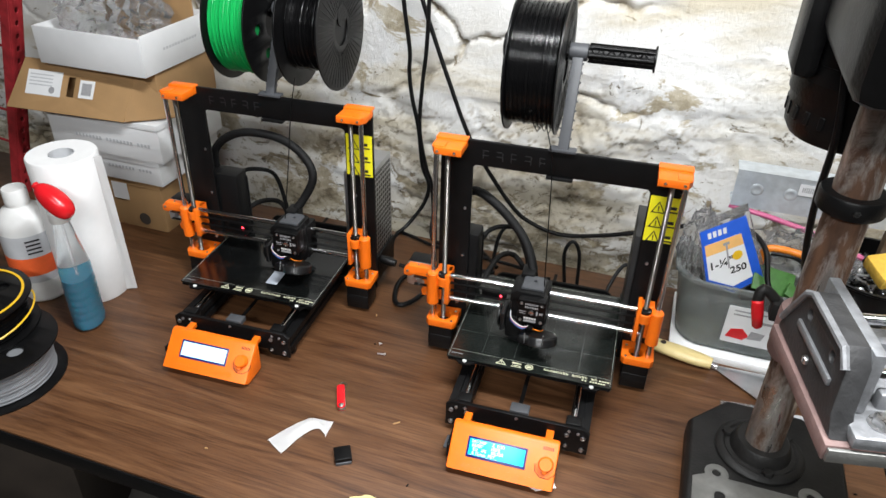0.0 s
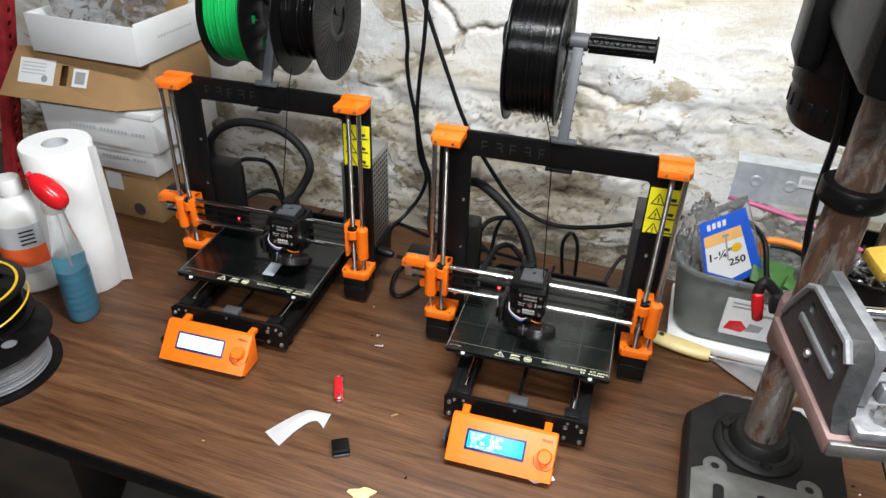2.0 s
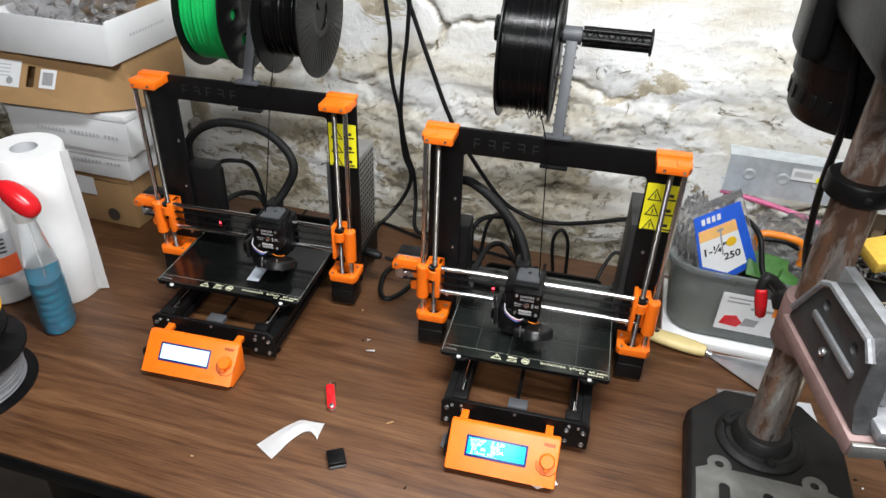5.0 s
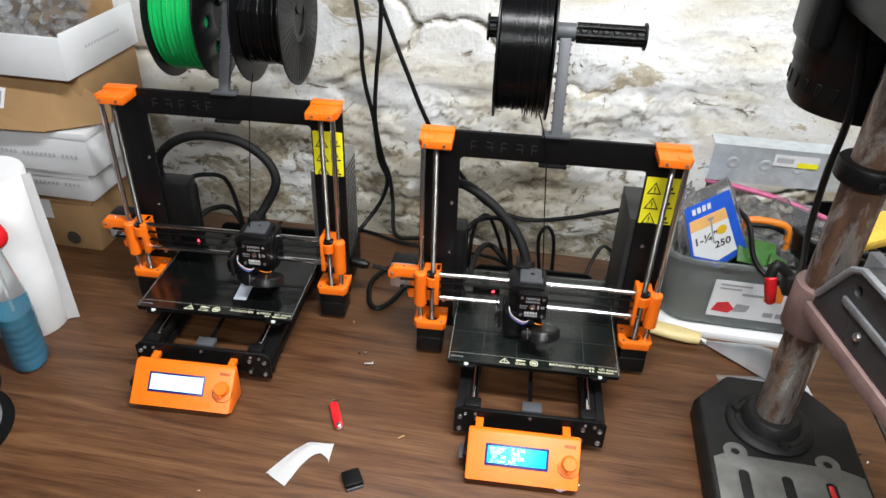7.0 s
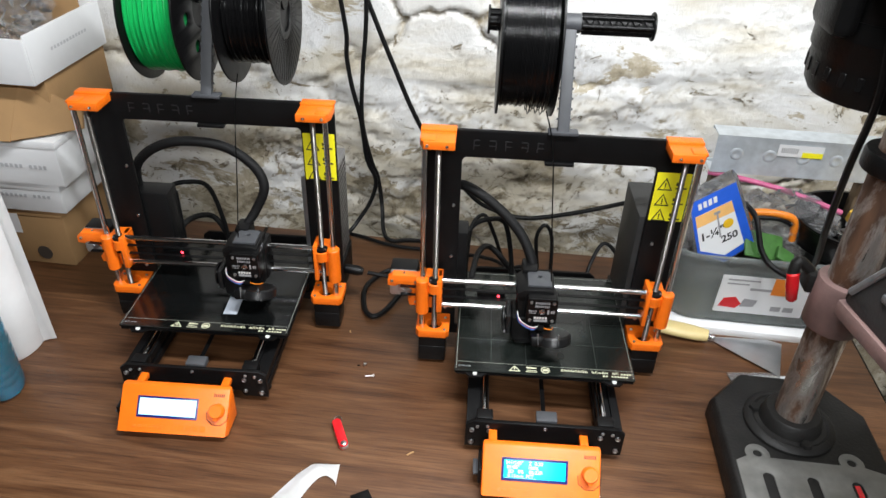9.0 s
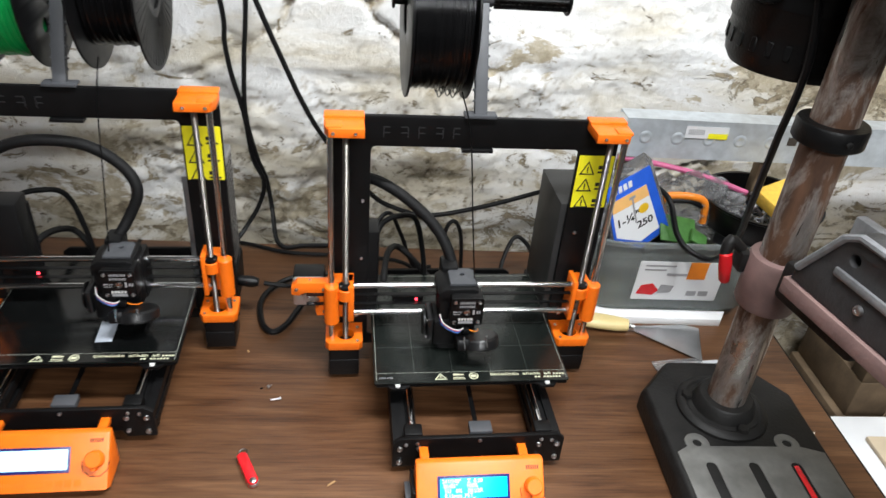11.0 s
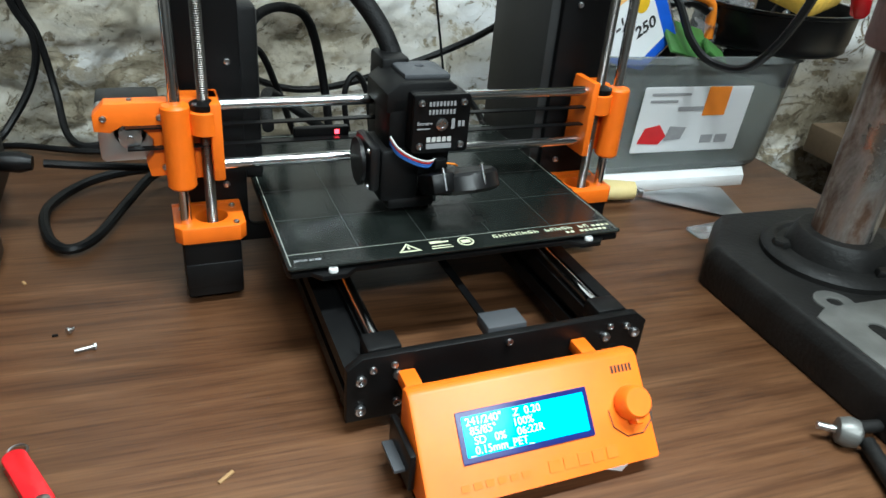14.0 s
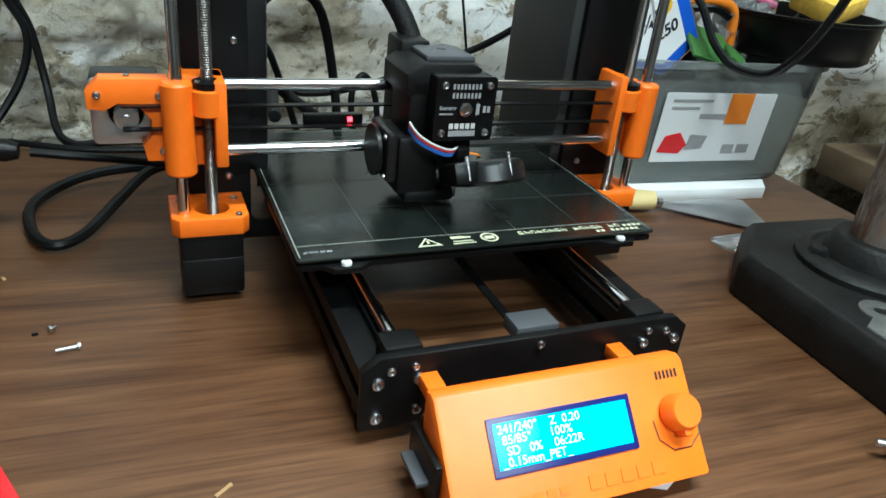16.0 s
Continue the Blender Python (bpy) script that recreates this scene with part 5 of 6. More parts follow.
part("sticker_patch", bars([(0.154, 0.176, 0.042, 0.066)], K2 @ Matrix.Translation((0, 0, 0.0004)), 0.0002), GREYINK, flap)
fold = bmesh.new()
pts = [fold.verts.new(p) for p in ((-0.893, 1.003, 1.002), (-0.882, 1.052, 1.090), (-0.795, 1.062, 1.040), (-0.800, 1.060, 1.006), (-0.890, 1.008, 0.999), (-0.879, 1.057, 1.088), (-0.795, 1.067, 1.038), (-0.800, 1.065, 1.004))]
for q in ((0, 1, 2, 3), (4, 7, 6, 5), (0, 4, 5, 1), (1, 5, 6, 2), (2, 6, 7, 3), (3, 7, 4, 0)):
    fold.faces.new([pts[i] for i in q])
part("side_fold", fold, KRAFT, kraft)
tray = thing("open_tray", STACK, "open white carton tray holding crumpled clear plastic", "box", "stacked cartons")
for name, ext in (("tray_front", (-1.082, -0.832, 1.018, 1.022, 1.0925, 1.165)), ("tray_side", (-0.836, -0.832, 1.0225, 1.235, 1.0925, 1.170)), ("tray_side", (-1.082, -1.078, 1.0225, 1.235, 1.0925, 1.165)), ("tray_back", (-1.082, -0.832, 1.2355, 1.2395, 1.0925, 1.17)), ("tray_floor", (-1.078, -0.836, 1.0225, 1.235, 1.0925, 1.096))):
    part(name, box(*ext, 0.001), CARDWHITE, tray)
part("faint_print", bars([(1.08 + i * 0.009, 1.0855 + i * 0.009, 1.13, 1.135) for i in range(12)], Matrix.Translation((-0.8319, 0, 0)) @ SIDEWAYS, 0.0002), GREYPALE, tray)
part("brown_liner", box(-1.02, -0.845, 1.20, 1.2045, 1.10, 1.30, 0.001, None, 2, Matrix.Translation((0, 0.0, 0.0))), KRAFT, tray, "brown card liner standing up")


def crumpled(name, centre, size, seed, mat, label, category, freq=9.0, amount=0.28, levels=4):
    bm = bmesh.new()
    bmesh.ops.create_icosphere(bm, subdivisions=levels, radius=1)
    for v in bm.verts:
        d = v.co.normalized()
        k = 1 + amount * noise.turbulence(d * freq * 0.3 + Vector((seed, seed * 2, 0)), 4, True) - amount * abs(noise.noise(d * freq * 0.5 + Vector((0, seed, 7)))) * 1.6
        v.co = Vector((d.x * size[0], d.y * size[1], max(d.z, -0.55) * size[2])) * k
    return single(name, bm, mat, Matrix.Translation(centre), label, category)


crumpled("plastic_bag", (-1.017, 1.14, 1.188), (0.105, 0.075, 0.085), 3.3, FILM, "crumpled clear plastic bag lying in a white tray", "plastic bag", 14, 0.4)

roll = thing("paper_towel_roll", pose(-0.902, 0.832, TOP) @ Matrix.Diagonal((0.97, 0.97, 1.02, 1)), "white paper towel roll standing on end", "paper towels")
part("paper", lathe([(0.021, 0.001), (0.058, 0), (0.0595, 0.002), (0.060, 0.10), (0.0592, 0.2), (0.0598, 0.274), (0.058, 0.277), (0.022, 0.276), (0.0215, 0.25)], 56, None, None, False), PAPER, roll)
part("card_core", lathe([(0.0205, 0.0), (0.0215, 0.0), (0.0215, 0.2765), (0.0205, 0.2765), (0.0205, 0.0)], 32, None, None, False), GREYPALE, roll)
sheet = bmesh.new()
for i in range(13):
    u = i / 12
    for k in range(9):
        z = 0.002 + 0.272 * k / 8
        reach = 0.013 + 0.008 * (1 - k / 8)  # the torn end stands off a little, more towards the bottom
        a = radians(12)
        x = 0.0600 * math.cos(a) + u * reach * 0.80
        y = 0.0600 * math.sin(a) + u * reach * 0.55 + 0.0012 * math.sin(u * 5 + z * 14)
        sheet.verts.new((x, y, z))
sheet.verts.ensure_lookup_table()
for i in range(12):
    for k in range(8):
        a = i * 9 + k
        sheet.faces.new((sheet.verts[a], sheet.verts[a + 9], sheet.verts[a + 10], sheet.verts[a + 1]))
bmesh.ops.solidify(sheet, geom=list(sheet.faces), thickness=0.0006)
part("loose_end", sheet, PAPER, roll)

sp = thing("spray_bottle", pose(-0.842, 0.743, TOP, 0, 0, -55) @ Matrix.Diagonal((1.06, 1.06, 1.12, 1)), "clear spray bottle of blue cleaner with a red trigger", "spray bottle")
S2 = Matrix.Diagonal((1.0, 0.72, 1.0, 1.0))
rib = [(0.0, 0.0), (0.030, 0.0), (0.0345, 0.004)]
for i in range(6):
    z = 0.012 + i * 0.0125
    rib += [(0.0350, z), (0.0350, z + 0.006), (0.0335, z + 0.0085), (0.0335, z + 0.0105)]
rib += [(0.034, 0.090), (0.0335, 0.105), (0.029, 0.125), (0.0225, 0.150), (0.0185, 0.172), (0.0145, 0.186), (0.0135, 0.193)]
part("bottle", lathe(rib, 40, None, S2, False), CLEARPET, sp)
part("cleaner", lathe([(0, 0.003)] + [(r - 0.0012, max(z, 0.003)) for r, z in rib[1:27] if z < 0.092] + [(0.0325, 0.0925), (0, 0.0925)], 40, None, S2, False), BLUELIQUID, sp, "blue liquid in the lower half")
part("dip_tube", tube([(0.002, 0, 0.195), (0.003, 0, 0.10), (0.006, 0, 0.008)], 0.0016, 8), FILM, sp)
part("collar", lathe([(0.015, 0.186), (0.0165, 0.188), (0.0165, 0.202), (0.013, 0.205), (0, 0.205)], 28), WHITE, sp)
HEAD = Matrix.Rotation(radians(55), 4, "Z") @ Matrix.Translation((0.002, -0.004, 0.220)) @ Matrix.Rotation(radians(36), 4, "Y")
hd = bmesh.new()
bmesh.ops.create_uvsphere(hd, u_segments=28, v_segments=16, radius=1)
for v in hd.verts:
    c = v.co
    k = 1.0 - 0.28 * max(0.0, -c.x)
    v.co = Vector((0.034 * math.copysign(abs(c.x) ** 0.72, c.x), 0.0175 * k * math.copysign(abs(c.y) ** 0.8, c.y), (0.019 if c.z > 0 else 0.012) * k * math.copysign(abs(c.z) ** 0.8, c.z)))
part("trigger_head", join(None, hd, HEAD), RED, sp)
part("trigger", plate([(-0.026, 0.222), (-0.019, 0.222), (-0.024, 0.200), (-0.034, 0.182), (-0.039, 0.184), (-0.032, 0.202)], [], 0.012, 0.0015, Matrix.Translation((0, 0.006, 0)) @ UPRIGHT), RED, sp)
part("nozzle", rod(HEAD @ Vector((-0.030, 0, 0.0)), HEAD @ Vector((-0.037, 0, 0.0)), 0.006), RED, sp)
part("paper_label", box(-0.0358, -0.0335, -0.012, 0.012, 0.02, 0.07, 0.0005), PAPER, sp)

ORANGERED = plain("orange_red_label", (0.78, 0.12, 0.03), 0.45, 0.0, 0.08, 60, 0.0)
bt = thing("plastic_bottle", pose(-0.988, 0.790, TOP), "white plastic bottle with a grey and orange label", "bottle")
part("bottle", lathe([(0.0, 0.0), (0.041, 0.0), (0.045, 0.005), (0.045, 0.150), (0.042, 0.166), (0.030, 0.180), (0.019, 0.186), (0.018, 0.196)], 40, None, None, False), WHITE, bt)
part("cap", lathe([(0.0205, 0.192), (0.0205, 0.216), (0.019, 0.219), (0, 0.219)], 28), WHITE, bt)
part("label_band", lathe([(0.0454, 0.045), (0.0456, 0.046), (0.0456, 0.140), (0.0454, 0.141)], 40, None, None, False), GREYPALE, bt)
part("orange_band", lathe([(0.0457, 0.060), (0.0459, 0.061), (0.0459, 0.096), (0.0457, 0.097)], 40, None, None, False), ORANGERED, bt)
part("label_writing", bars([(-0.012, 0.012, 0.106 + i * 0.008, 0.1090 + i * 0.008) for i in range(4)], Matrix.Rotation(radians(55), 4, "Z") @ Matrix.Translation((0, -0.0462, 0)) @ UPRIGHT, 0.0003), BLACKINK, bt)


def flat_spool(at, filament, r, h, fill, label, rim=None, tone=None):
    ob = thing("filament_spool", at, label, "filament spool", "filament spools")
    holes = [circle(0.055 * r / 0.1 * math.cos(k * math.pi / 3), 0.055 * r / 0.1 * math.sin(k * math.pi / 3), 0.012, 14) for k in range(6)]
    for z in (0, h - 0.003):
        part("flange", plate(circle(0, 0, r, 64), [circle(0, 0, 0.026, 24)] + holes, 0.003, 0.0007, Matrix.Translation((0, 0, z))), tone or BLACK, ob)
    part("hub", lathe([(0.026, 0.003), (0.031, 0.003), (0.031, h - 0.003), (0.026, h - 0.003)], 32), BLACK, ob)
    prof, n = [(0.032, 0.0035)], int((h - 0.008) / 0.0019)
    for i in range(n):
        z = 0.004 + i * 0.0019
        k = fill + 0.0016 * math.sin(i * 2.1) + 0.001 * math.sin(i * 0.7)
        prof += [(k - 0.0007, z), (k, z + 0.0006), (k, z + 0.0012)]
    prof.append((0.032, h - 0.0035))
    part("winding", lathe(prof, 64), filament, ob)
    if rim:
        part("rim_ring", lathe([(r - 0.014, h + 0.0003), (r - 0.010, h + 0.0003), (r - 0.010, h + 0.0013), (r - 0.014, h + 0.0013), (r - 0.014, h + 0.0003)], 64, None, None, False), rim, ob, "amber ring round the top")
        part("turn_ring", tube([(r * 0.98 * math.cos(a), r * 0.98 * math.sin(a), h * 0.45 + 0.006 * math.sin(a * 2)) for a in np.linspace(0, 2 * math.pi, 25)], 0.0016, 6, None, 2), rim, ob)
        for k in range(5):
            part("scale_mark", bars([(0.030 + k * 0.008, 0.0315 + k * 0.008, -0.055, -0.038 + 0.002 * (k % 3))], Matrix.Translation((0, 0, h + 0.0002)), 0.0003), GREYPALE, ob)
    return ob


flat_spool(pose(-0.872, 0.574, TOP), SILVERFIL, 0.101, 0.068, 0.084, "black spool of silver grey filament lying flat")
flat_spool(pose(-0.920, 0.598, TOP + 0.0685), BLACKFIL, 0.094, 0.058, 0.080, "black spool with an amber ring stacked on another", YELLOWFIL)

strut = thing("red_strut", pose(0, 0, 0), "leaning red perforated steel strut", "strut")
Rm = along((-1.330, 1.08, TOP), (-1.150, 1.08, 1.36))
holes = [rounded(-0.004, 0.004, 0.03 + i * 0.028, 0.042 + i * 0.028, 0.0035, 3) for i in range(20)]
part("strut_face", plate(rounded(-0.016, 0.016, 0.0, 0.62, 0.002), holes, 0.003, 0.0005, Rm @ Matrix.Rotation(radians(90), 4, "X")), REDPAINT, strut)
for s in (-1, 1):
    part("strut_side", box(s * 0.016 - 0.0012, s * 0.016 + 0.0012, 0.0, 0.022, 0.0, 0.62, 0.0005, None, 1, Rm), REDPAINT, strut)
for z in (0.87, 0.95, 1.10):
    part("cross_wire", rod((-1.50, 1.11, z + 0.01), (-1.325 + (z - TOP) * 0.29, 1.09, z), 0.0028), REDPAINT, strut)

# ---- small things on the table ----


def flat(name, pts, mat, label, category, thick=0.0006, z=0.0, bevel=0.0001):
    return single(name, plate(pts, [], thick, bevel), mat, Matrix.Translation((0, 0, TOP + z)), label, category)


kn = thing("pocket_knife", pose(-0.331, 0.721, TOP, 0, 0, 297), "small closed red pocket knife with steel ends", "pocket knife")
part("knife_scale", plate(rounded(-0.026, 0.026, -0.0065, 0.0065, 0.0062, 8), [], 0.0035, 0.001, Matrix.Translation((0, 0, 0.0055))), RED, kn)
part("knife_liner", plate(rounded(-0.0268, 0.0268, -0.0062, 0.0068, 0.006, 8), [], 0.004, 0.0004, Matrix.Translation((0, 0, 0.0018))), STEEL, kn)
part("knife_scale", plate(rounded(-0.026, 0.026, -0.0065, 0.0065, 0.0062, 8), [], 0.0018, 0.0005), RED, kn)
part("end_cap", lathe([(0.0038, 0), (0.0042, 0.001), (0.003, 0.0018), (0, 0.002)], 16, None, Matrix.Translation((0.0215, 0, 0.0088))), STEEL, kn)
part("key_ring", tube([(-0.027 + 0.005 * math.cos(a) - 0.003, 0.004 + 0.005 * math.sin(a), 0.003) for a in np.linspace(0, 6.28, 14)], 0.0007, 6, None, 2), STEEL, kn)

nap = bmesh.new()
cols = 18
for i in range(cols + 1):
    u = i / cols
    ctr = Vector((-0.366 + 0.060 * u, 0.600 + 0.062 * math.sin(min(1.0, u * 1.5) * 1.57) - 0.012 * max(0.0, u - 0.6), 0))
    d = Vector((0.056, 0.062 * 1.7 * (1 - u) ** 0.7 + 0.004, 0)).normalized()
    nrm = Vector((-d.y, d.x, 0))
    for k in range(7):
        v = k / 6 - 0.5
        p = ctr + nrm * v * (0.036 - 0.012 * math.sin(u * 3.1))
        nap.verts.new((p.x, p.y, TOP + 0.0025 + 0.008 * math.sin(u * 3.14) * (0.6 + 0.4 * math.cos(v * 5)) + 0.0012 * noise.noise(Vector((u * 9, v * 5, 0)))))
nap.verts.ensure_lookup_table()
for i in range(cols):
    for k in range(6):
        a = i * 7 + k
        nap.faces.new((nap.verts[a], nap.verts[a + 7], nap.verts[a + 8], nap.verts[a + 1]))
bmesh.ops.solidify(nap, geom=list(nap.faces), thickness=0.0012)
single("folded_tissue", nap, PAPER, Matrix.Translation((-0.012, -0.004, 0)), "folded white paper tissue, gently arched", "tissue")
pd = thing("plug_cap", pose(-0.276, 0.614, TOP, 0, 0, 32), "small square black plastic cap", "plastic cap")
part("cap_top", box(-0.0125, 0.0125, -0.013, 0.013, 0.003, 0.011, 0.0015), BLACK, pd)
part("cap_foot", box(-0.0115, 0.0115, -0.0145, -0.011, 0.0, 0.005, 0.001), GREYPRINT, pd)
chip = [(0.018 * math.cos(a) * (1 + 0.25 * math.sin(3 * a)), 0.009 * math.sin(a) * (1 + 0.2 * math.cos(5 * a))) for a in np.linspace(0, 6.1, 18)]
single("wood_chip", plate(chip, [], 0.003, 0.0006), PALEWOOD, pose(-0.216, 0.554, TOP, 0, 0, 20), "small chip of pale wood", "wood chip")
flat("paper_scrap", [(-0.034, 0.668), (0.001, 0.653), (0.027, 0.669), (0.004, 0.700)], PAPER, "scrap of white paper under a control box", "paper")
flat("paper_strip", [(0.246, 0.898), (0.268, 0.932), (0.384, 0.946), (0.390, 0.900), (0.33, 0.890)], GREYPALE, "grey-white paper strip under the drill press", "paper")
flat("paper_pad", [(0.150, 1.030), (0.386, 1.026), (0.402, 1.050), (0.390, 1.205), (0.150, 1.205)], PAPER, "pad of white paper under a tub", "paper", 0.014, 0.0, 0.0008)


single("plastic_offcut", box(-0.040, 0.040, -0.011, 0.011, 0, 0.004, 0.0012), FILM, pose(0.282, 0.926, TOP + 0.0008, 0, 0, 8), "clear plastic offcut beside the drill press", "plastic offcut")


def loose_screw(x, y, turn, length=0.012):
    ob = single("loose_screw", lathe([(0.0011, 0), (0.0013, length), (0.0026, length + 0.0005), (0.0026, length + 0.0022), (0, length + 0.0024)], 10, None, Matrix.Translation((0, 0, 0.0026)) @ Matrix.Rotation(radians(90), 4, "X")), STEEL, pose(x, y, TOP, 0, 0, turn), "tiny steel screw lying on the table", "screw", "loose screws")
    return ob


loose_screw(-0.321, 0.841, 103, 0.012)
loose_screw(-0.324, 0.869, -50, 0.003)
loose_screw(0.030, 0.760, 30, 0.003)
for i, (x, y, a, l) in enumerate(((-0.229, 0.704, 40, 0.011), (-0.336, 0.865, 10, 0.004), (0.375, 0.862, 80, 0.004), (-0.367, 0.942, 120, 0.005), (0.425, 0.805, 15, 0.005), (0.432, 0.792, 60, 0.003), (-0.47, 0.56, 10, 0.004), (-0.17, 0.60, 75, 0.005))):
    single("debris", box(-l / 2, l / 2, -0.0011, 0.0011, 0, 0.0016, 0.0004), (KRAFT, BLACK, PAPER)[i % 3], pose(x, y, TOP, 0, 0, a), "small crumb of debris on the table", "debris", "crumbs on the table")

ck = thing("chuck_key", pose(0.170, 0.630, TOP, 0, 0, -20), "dark steel chuck key with a toothed head", "chuck key")
part("shank", rod((0, 0, 0.008), (0, -0.055, 0.006), 0.0052), CASTDARK, ck)
part("cross_bar", rod((-0.010, 0.010, 0.009), (0.016, 0.016, 0.009), 0.0045), CASTDARK, ck)
part("key_head", lathe([(0.003, -0.004), (0.0095, 0), (0.0105, 0.006), (0.0085, 0.012), (0.004, 0.013)], 12, None, along((-0.006, 0.004, 0.0105), (-0.022, 0.008, 0.0105))), CASTMID, ck)
part("pilot", rod((-0.018, 0.007, 0.0105), (-0.030, 0.010, 0.0105), 0.0026), STEEL, ck)

tr = thing("trowel", pose(0.224, 1.010, TOP), "putty knife with a pale wooden handle and steel blade", "trowel")
hb = bmesh.new()
bmesh.ops.create_cube(hb, size=1)
bmesh.ops.subdivide_edges(hb, edges=list(hb.edges), cuts=4, use_grid_fill=True)
for v in hb.verts:
    u = v.co.x + 0.5
    w = 0.013 + 0.004 * math.sin(u * 3.1) - 0.003 * (u > 0.85)
    a = Vector((v.co.y, v.co.z))
    a = a.normalized() * max(abs(a.x), abs(a.y)) * 2 if a.length else a
    v.co = Vector((-0.100 + u * 0.100, a.x * w, 0.011 + a.y * 0.010))
Tm = Matrix.Rotation(radians(-12), 4, "Z")
part("handle", join(None, hb, Tm), PALEWOOD, tr, "pale varnished wooden handle")
part("hang_hole", lathe([(0.005, 0), (0.005, 0.0006), (0, 0.0006)], 16, None, Tm @ Matrix.Translation((-0.085, 0, 0.0208))), SHADOWBOX, tr)
part("ferrule", rod(Tm @ Vector((-0.001, 0, 0.010)), Tm @ Vector((0.010, 0, 0.008)), 0.0055), STEEL, tr)
part("blade", plate([(0.008, -0.004), (0.008, 0.006), (0.100, 0.012), (0.122, 0.004), (0.098, -0.077)], [], 0.0012, 0.0003, Matrix.Translation((0, 0, 0.004))), ALU, tr, "smeared steel blade")

# ---- tub of hardware, rail, and the heap beside the table ----


def loft(bm, loops):
    rings = [[bm.verts.new(p) for p in loop] for loop in loops]
    n = len(rings[0])
    for lo, hi in zip(rings, rings[1:]):
        for i in range(n):
            bm.faces.new((lo[i], lo[(i + 1) % n], hi[(i + 1) % n], hi[i]))
    return rings


ON_TABLE = set(scene.objects)
PALEORANGE = plain("pale_orange_print", (0.85, 0.48, 0.16), 0.5, 0.0, 0.06, 60, 0.0)
tub = thing("storage_tub", pose(0, 0, 0), "smoky grey plastic tub full of hardware on a paper pad", "tub")
TZ = TOP + 0.0142
ring = lambda dx, dy, z, r: [(x, y, z) for x, y in rounded(0.155 - dx, 0.445 + dx, 1.046 - dy, 1.175 + dy, r, 6)]  # noqa: E731
bm = bmesh.new()
rr = loft(bm, [ring(-0.004, -0.004, TZ, 0.045), ring(0, 0, TZ + 0.006, 0.05), ring(0.016, 0.008, TZ + 0.128, 0.058), ring(0.022, 0.013, TZ + 0.130, 0.062), ring(0.022, 0.013, TZ + 0.137, 0.062), ring(0.014, 0.006, TZ + 0.137, 0.056), ring(-0.003, -0.003, TZ + 0.008, 0.047)])
bm.faces.new(rr[0][::-1]), bm.faces.new(rr[-1])
part("tub_shell", bm, TUBGREY, tub)
lb = Matrix.Translation((0.229, 1.0405, TZ + 0.028)) @ Matrix.Rotation(radians(4.2), 4, "X")
lab = part("product_label", plate(rounded(0, 0.142, 0, 0.078, 0.002), [], 0.0005, 0.0001, lb @ UPRIGHT), CARDWHITE, tub, "white paper label with red and orange print")
lu = lb @ Matrix.Translation((0, -0.0007, 0)) @ UPRIGHT
part("label_orange", bars([(0.082, 0.112, 0.044, 0.078)], lu, 0.0002), ORANGEFLAT, lab)
part("label_red", plate([(0.006, 0.012), (0.034, 0.010), (0.042, 0.020), (0.030, 0.034), (0.012, 0.030)], [], 0.0003, 0.0, lu), RED, lab)
part("label_grey", plate([(0.040, 0.014), (0.062, 0.016), (0.066, 0.030), (0.044, 0.032)], [], 0.0003, 0.0, lu), GREYINK, lab)
for spec in ((0.048, 0.082, 0.050, 0.055), (0.090, 0.106, 0.010, 0.020), (0.110, 0.126, 0.010, 0.020), (0.010, 0.045, 0.060, 0.063), (0.010, 0.060, 0.068, 0.071)):
    part("label_bar", bars([spec], lu, 0.0002), GREYINK, lab)

bx = thing("screw_box", Matrix.Translation((0.186, 1.056, 0.872)) @ Matrix.Rotation(radians(-8), 4, "X"), "clear box of screws with a blue printed card", "box of screws")
SKEW = Matrix(((0.98, -0.34, 0, 0), (0, 0, -1, 0), (0.68, 1.02, 0, 0), (0, 0, 0, 1)))
rim_line = [(0, 0), (0.0346, -0.0323), (0.0762, -0.0244), (0.0626, 0.082), (0, 0.082)]
part("clear_case", plate([(-0.004, -0.002), (0.034, -0.037), (0.081, -0.028), (0.067, 0.087), (-0.004, 0.087)], [], 0.040, 0.003, Matrix.Translation((0, 0.041, 0)) @ SKEW), FILM, bx)
cd = part("blue_card", plate(rim_line, [], 0.0012, 0.0002, Matrix.Translation((0, -0.0002, 0)) @ SKEW), BLUE, bx)
part("white_panel", plate([(0.004, 0.002), (0.0355, -0.022), (0.063, -0.016), (0.054, 0.058), (0.004, 0.058)], [], 0.0004, 0.0, Matrix.Translation((0, -0.0015, 0)) @ SKEW), CARDWHITE, cd)
part("tan_panel", plate([(0.004, 0.040), (0.0562, 0.040), (0.054, 0.058), (0.004, 0.058)], [], 0.0003, 0.0, Matrix.Translation((0, -0.0020, 0)) @ SKEW), PALEORANGE, cd)
part("white_title", bars([(0.010 + 0.007 * i, 0.0148 + 0.007 * i, 0.066, 0.0755) for i in range(4)], Matrix.Translation((0, -0.0015, 0)) @ SKEW, 0.0002), WHITE, cd, "white title as plain bars")
part("card_words", words("1-\u00bc\"", 0.017, Matrix.Translation((0, -0.0022, 0)) @ SKEW @ Matrix.Translation((0.006, 0.016, 0)), 0.0004), BLACKINK, cd)
part("card_words", words("250", 0.015, Matrix.Translation((0, -0.0022, 0)) @ SKEW @ Matrix.Translation((0.034, 0.000, 0)), 0.0004), BLACKINK, cd)
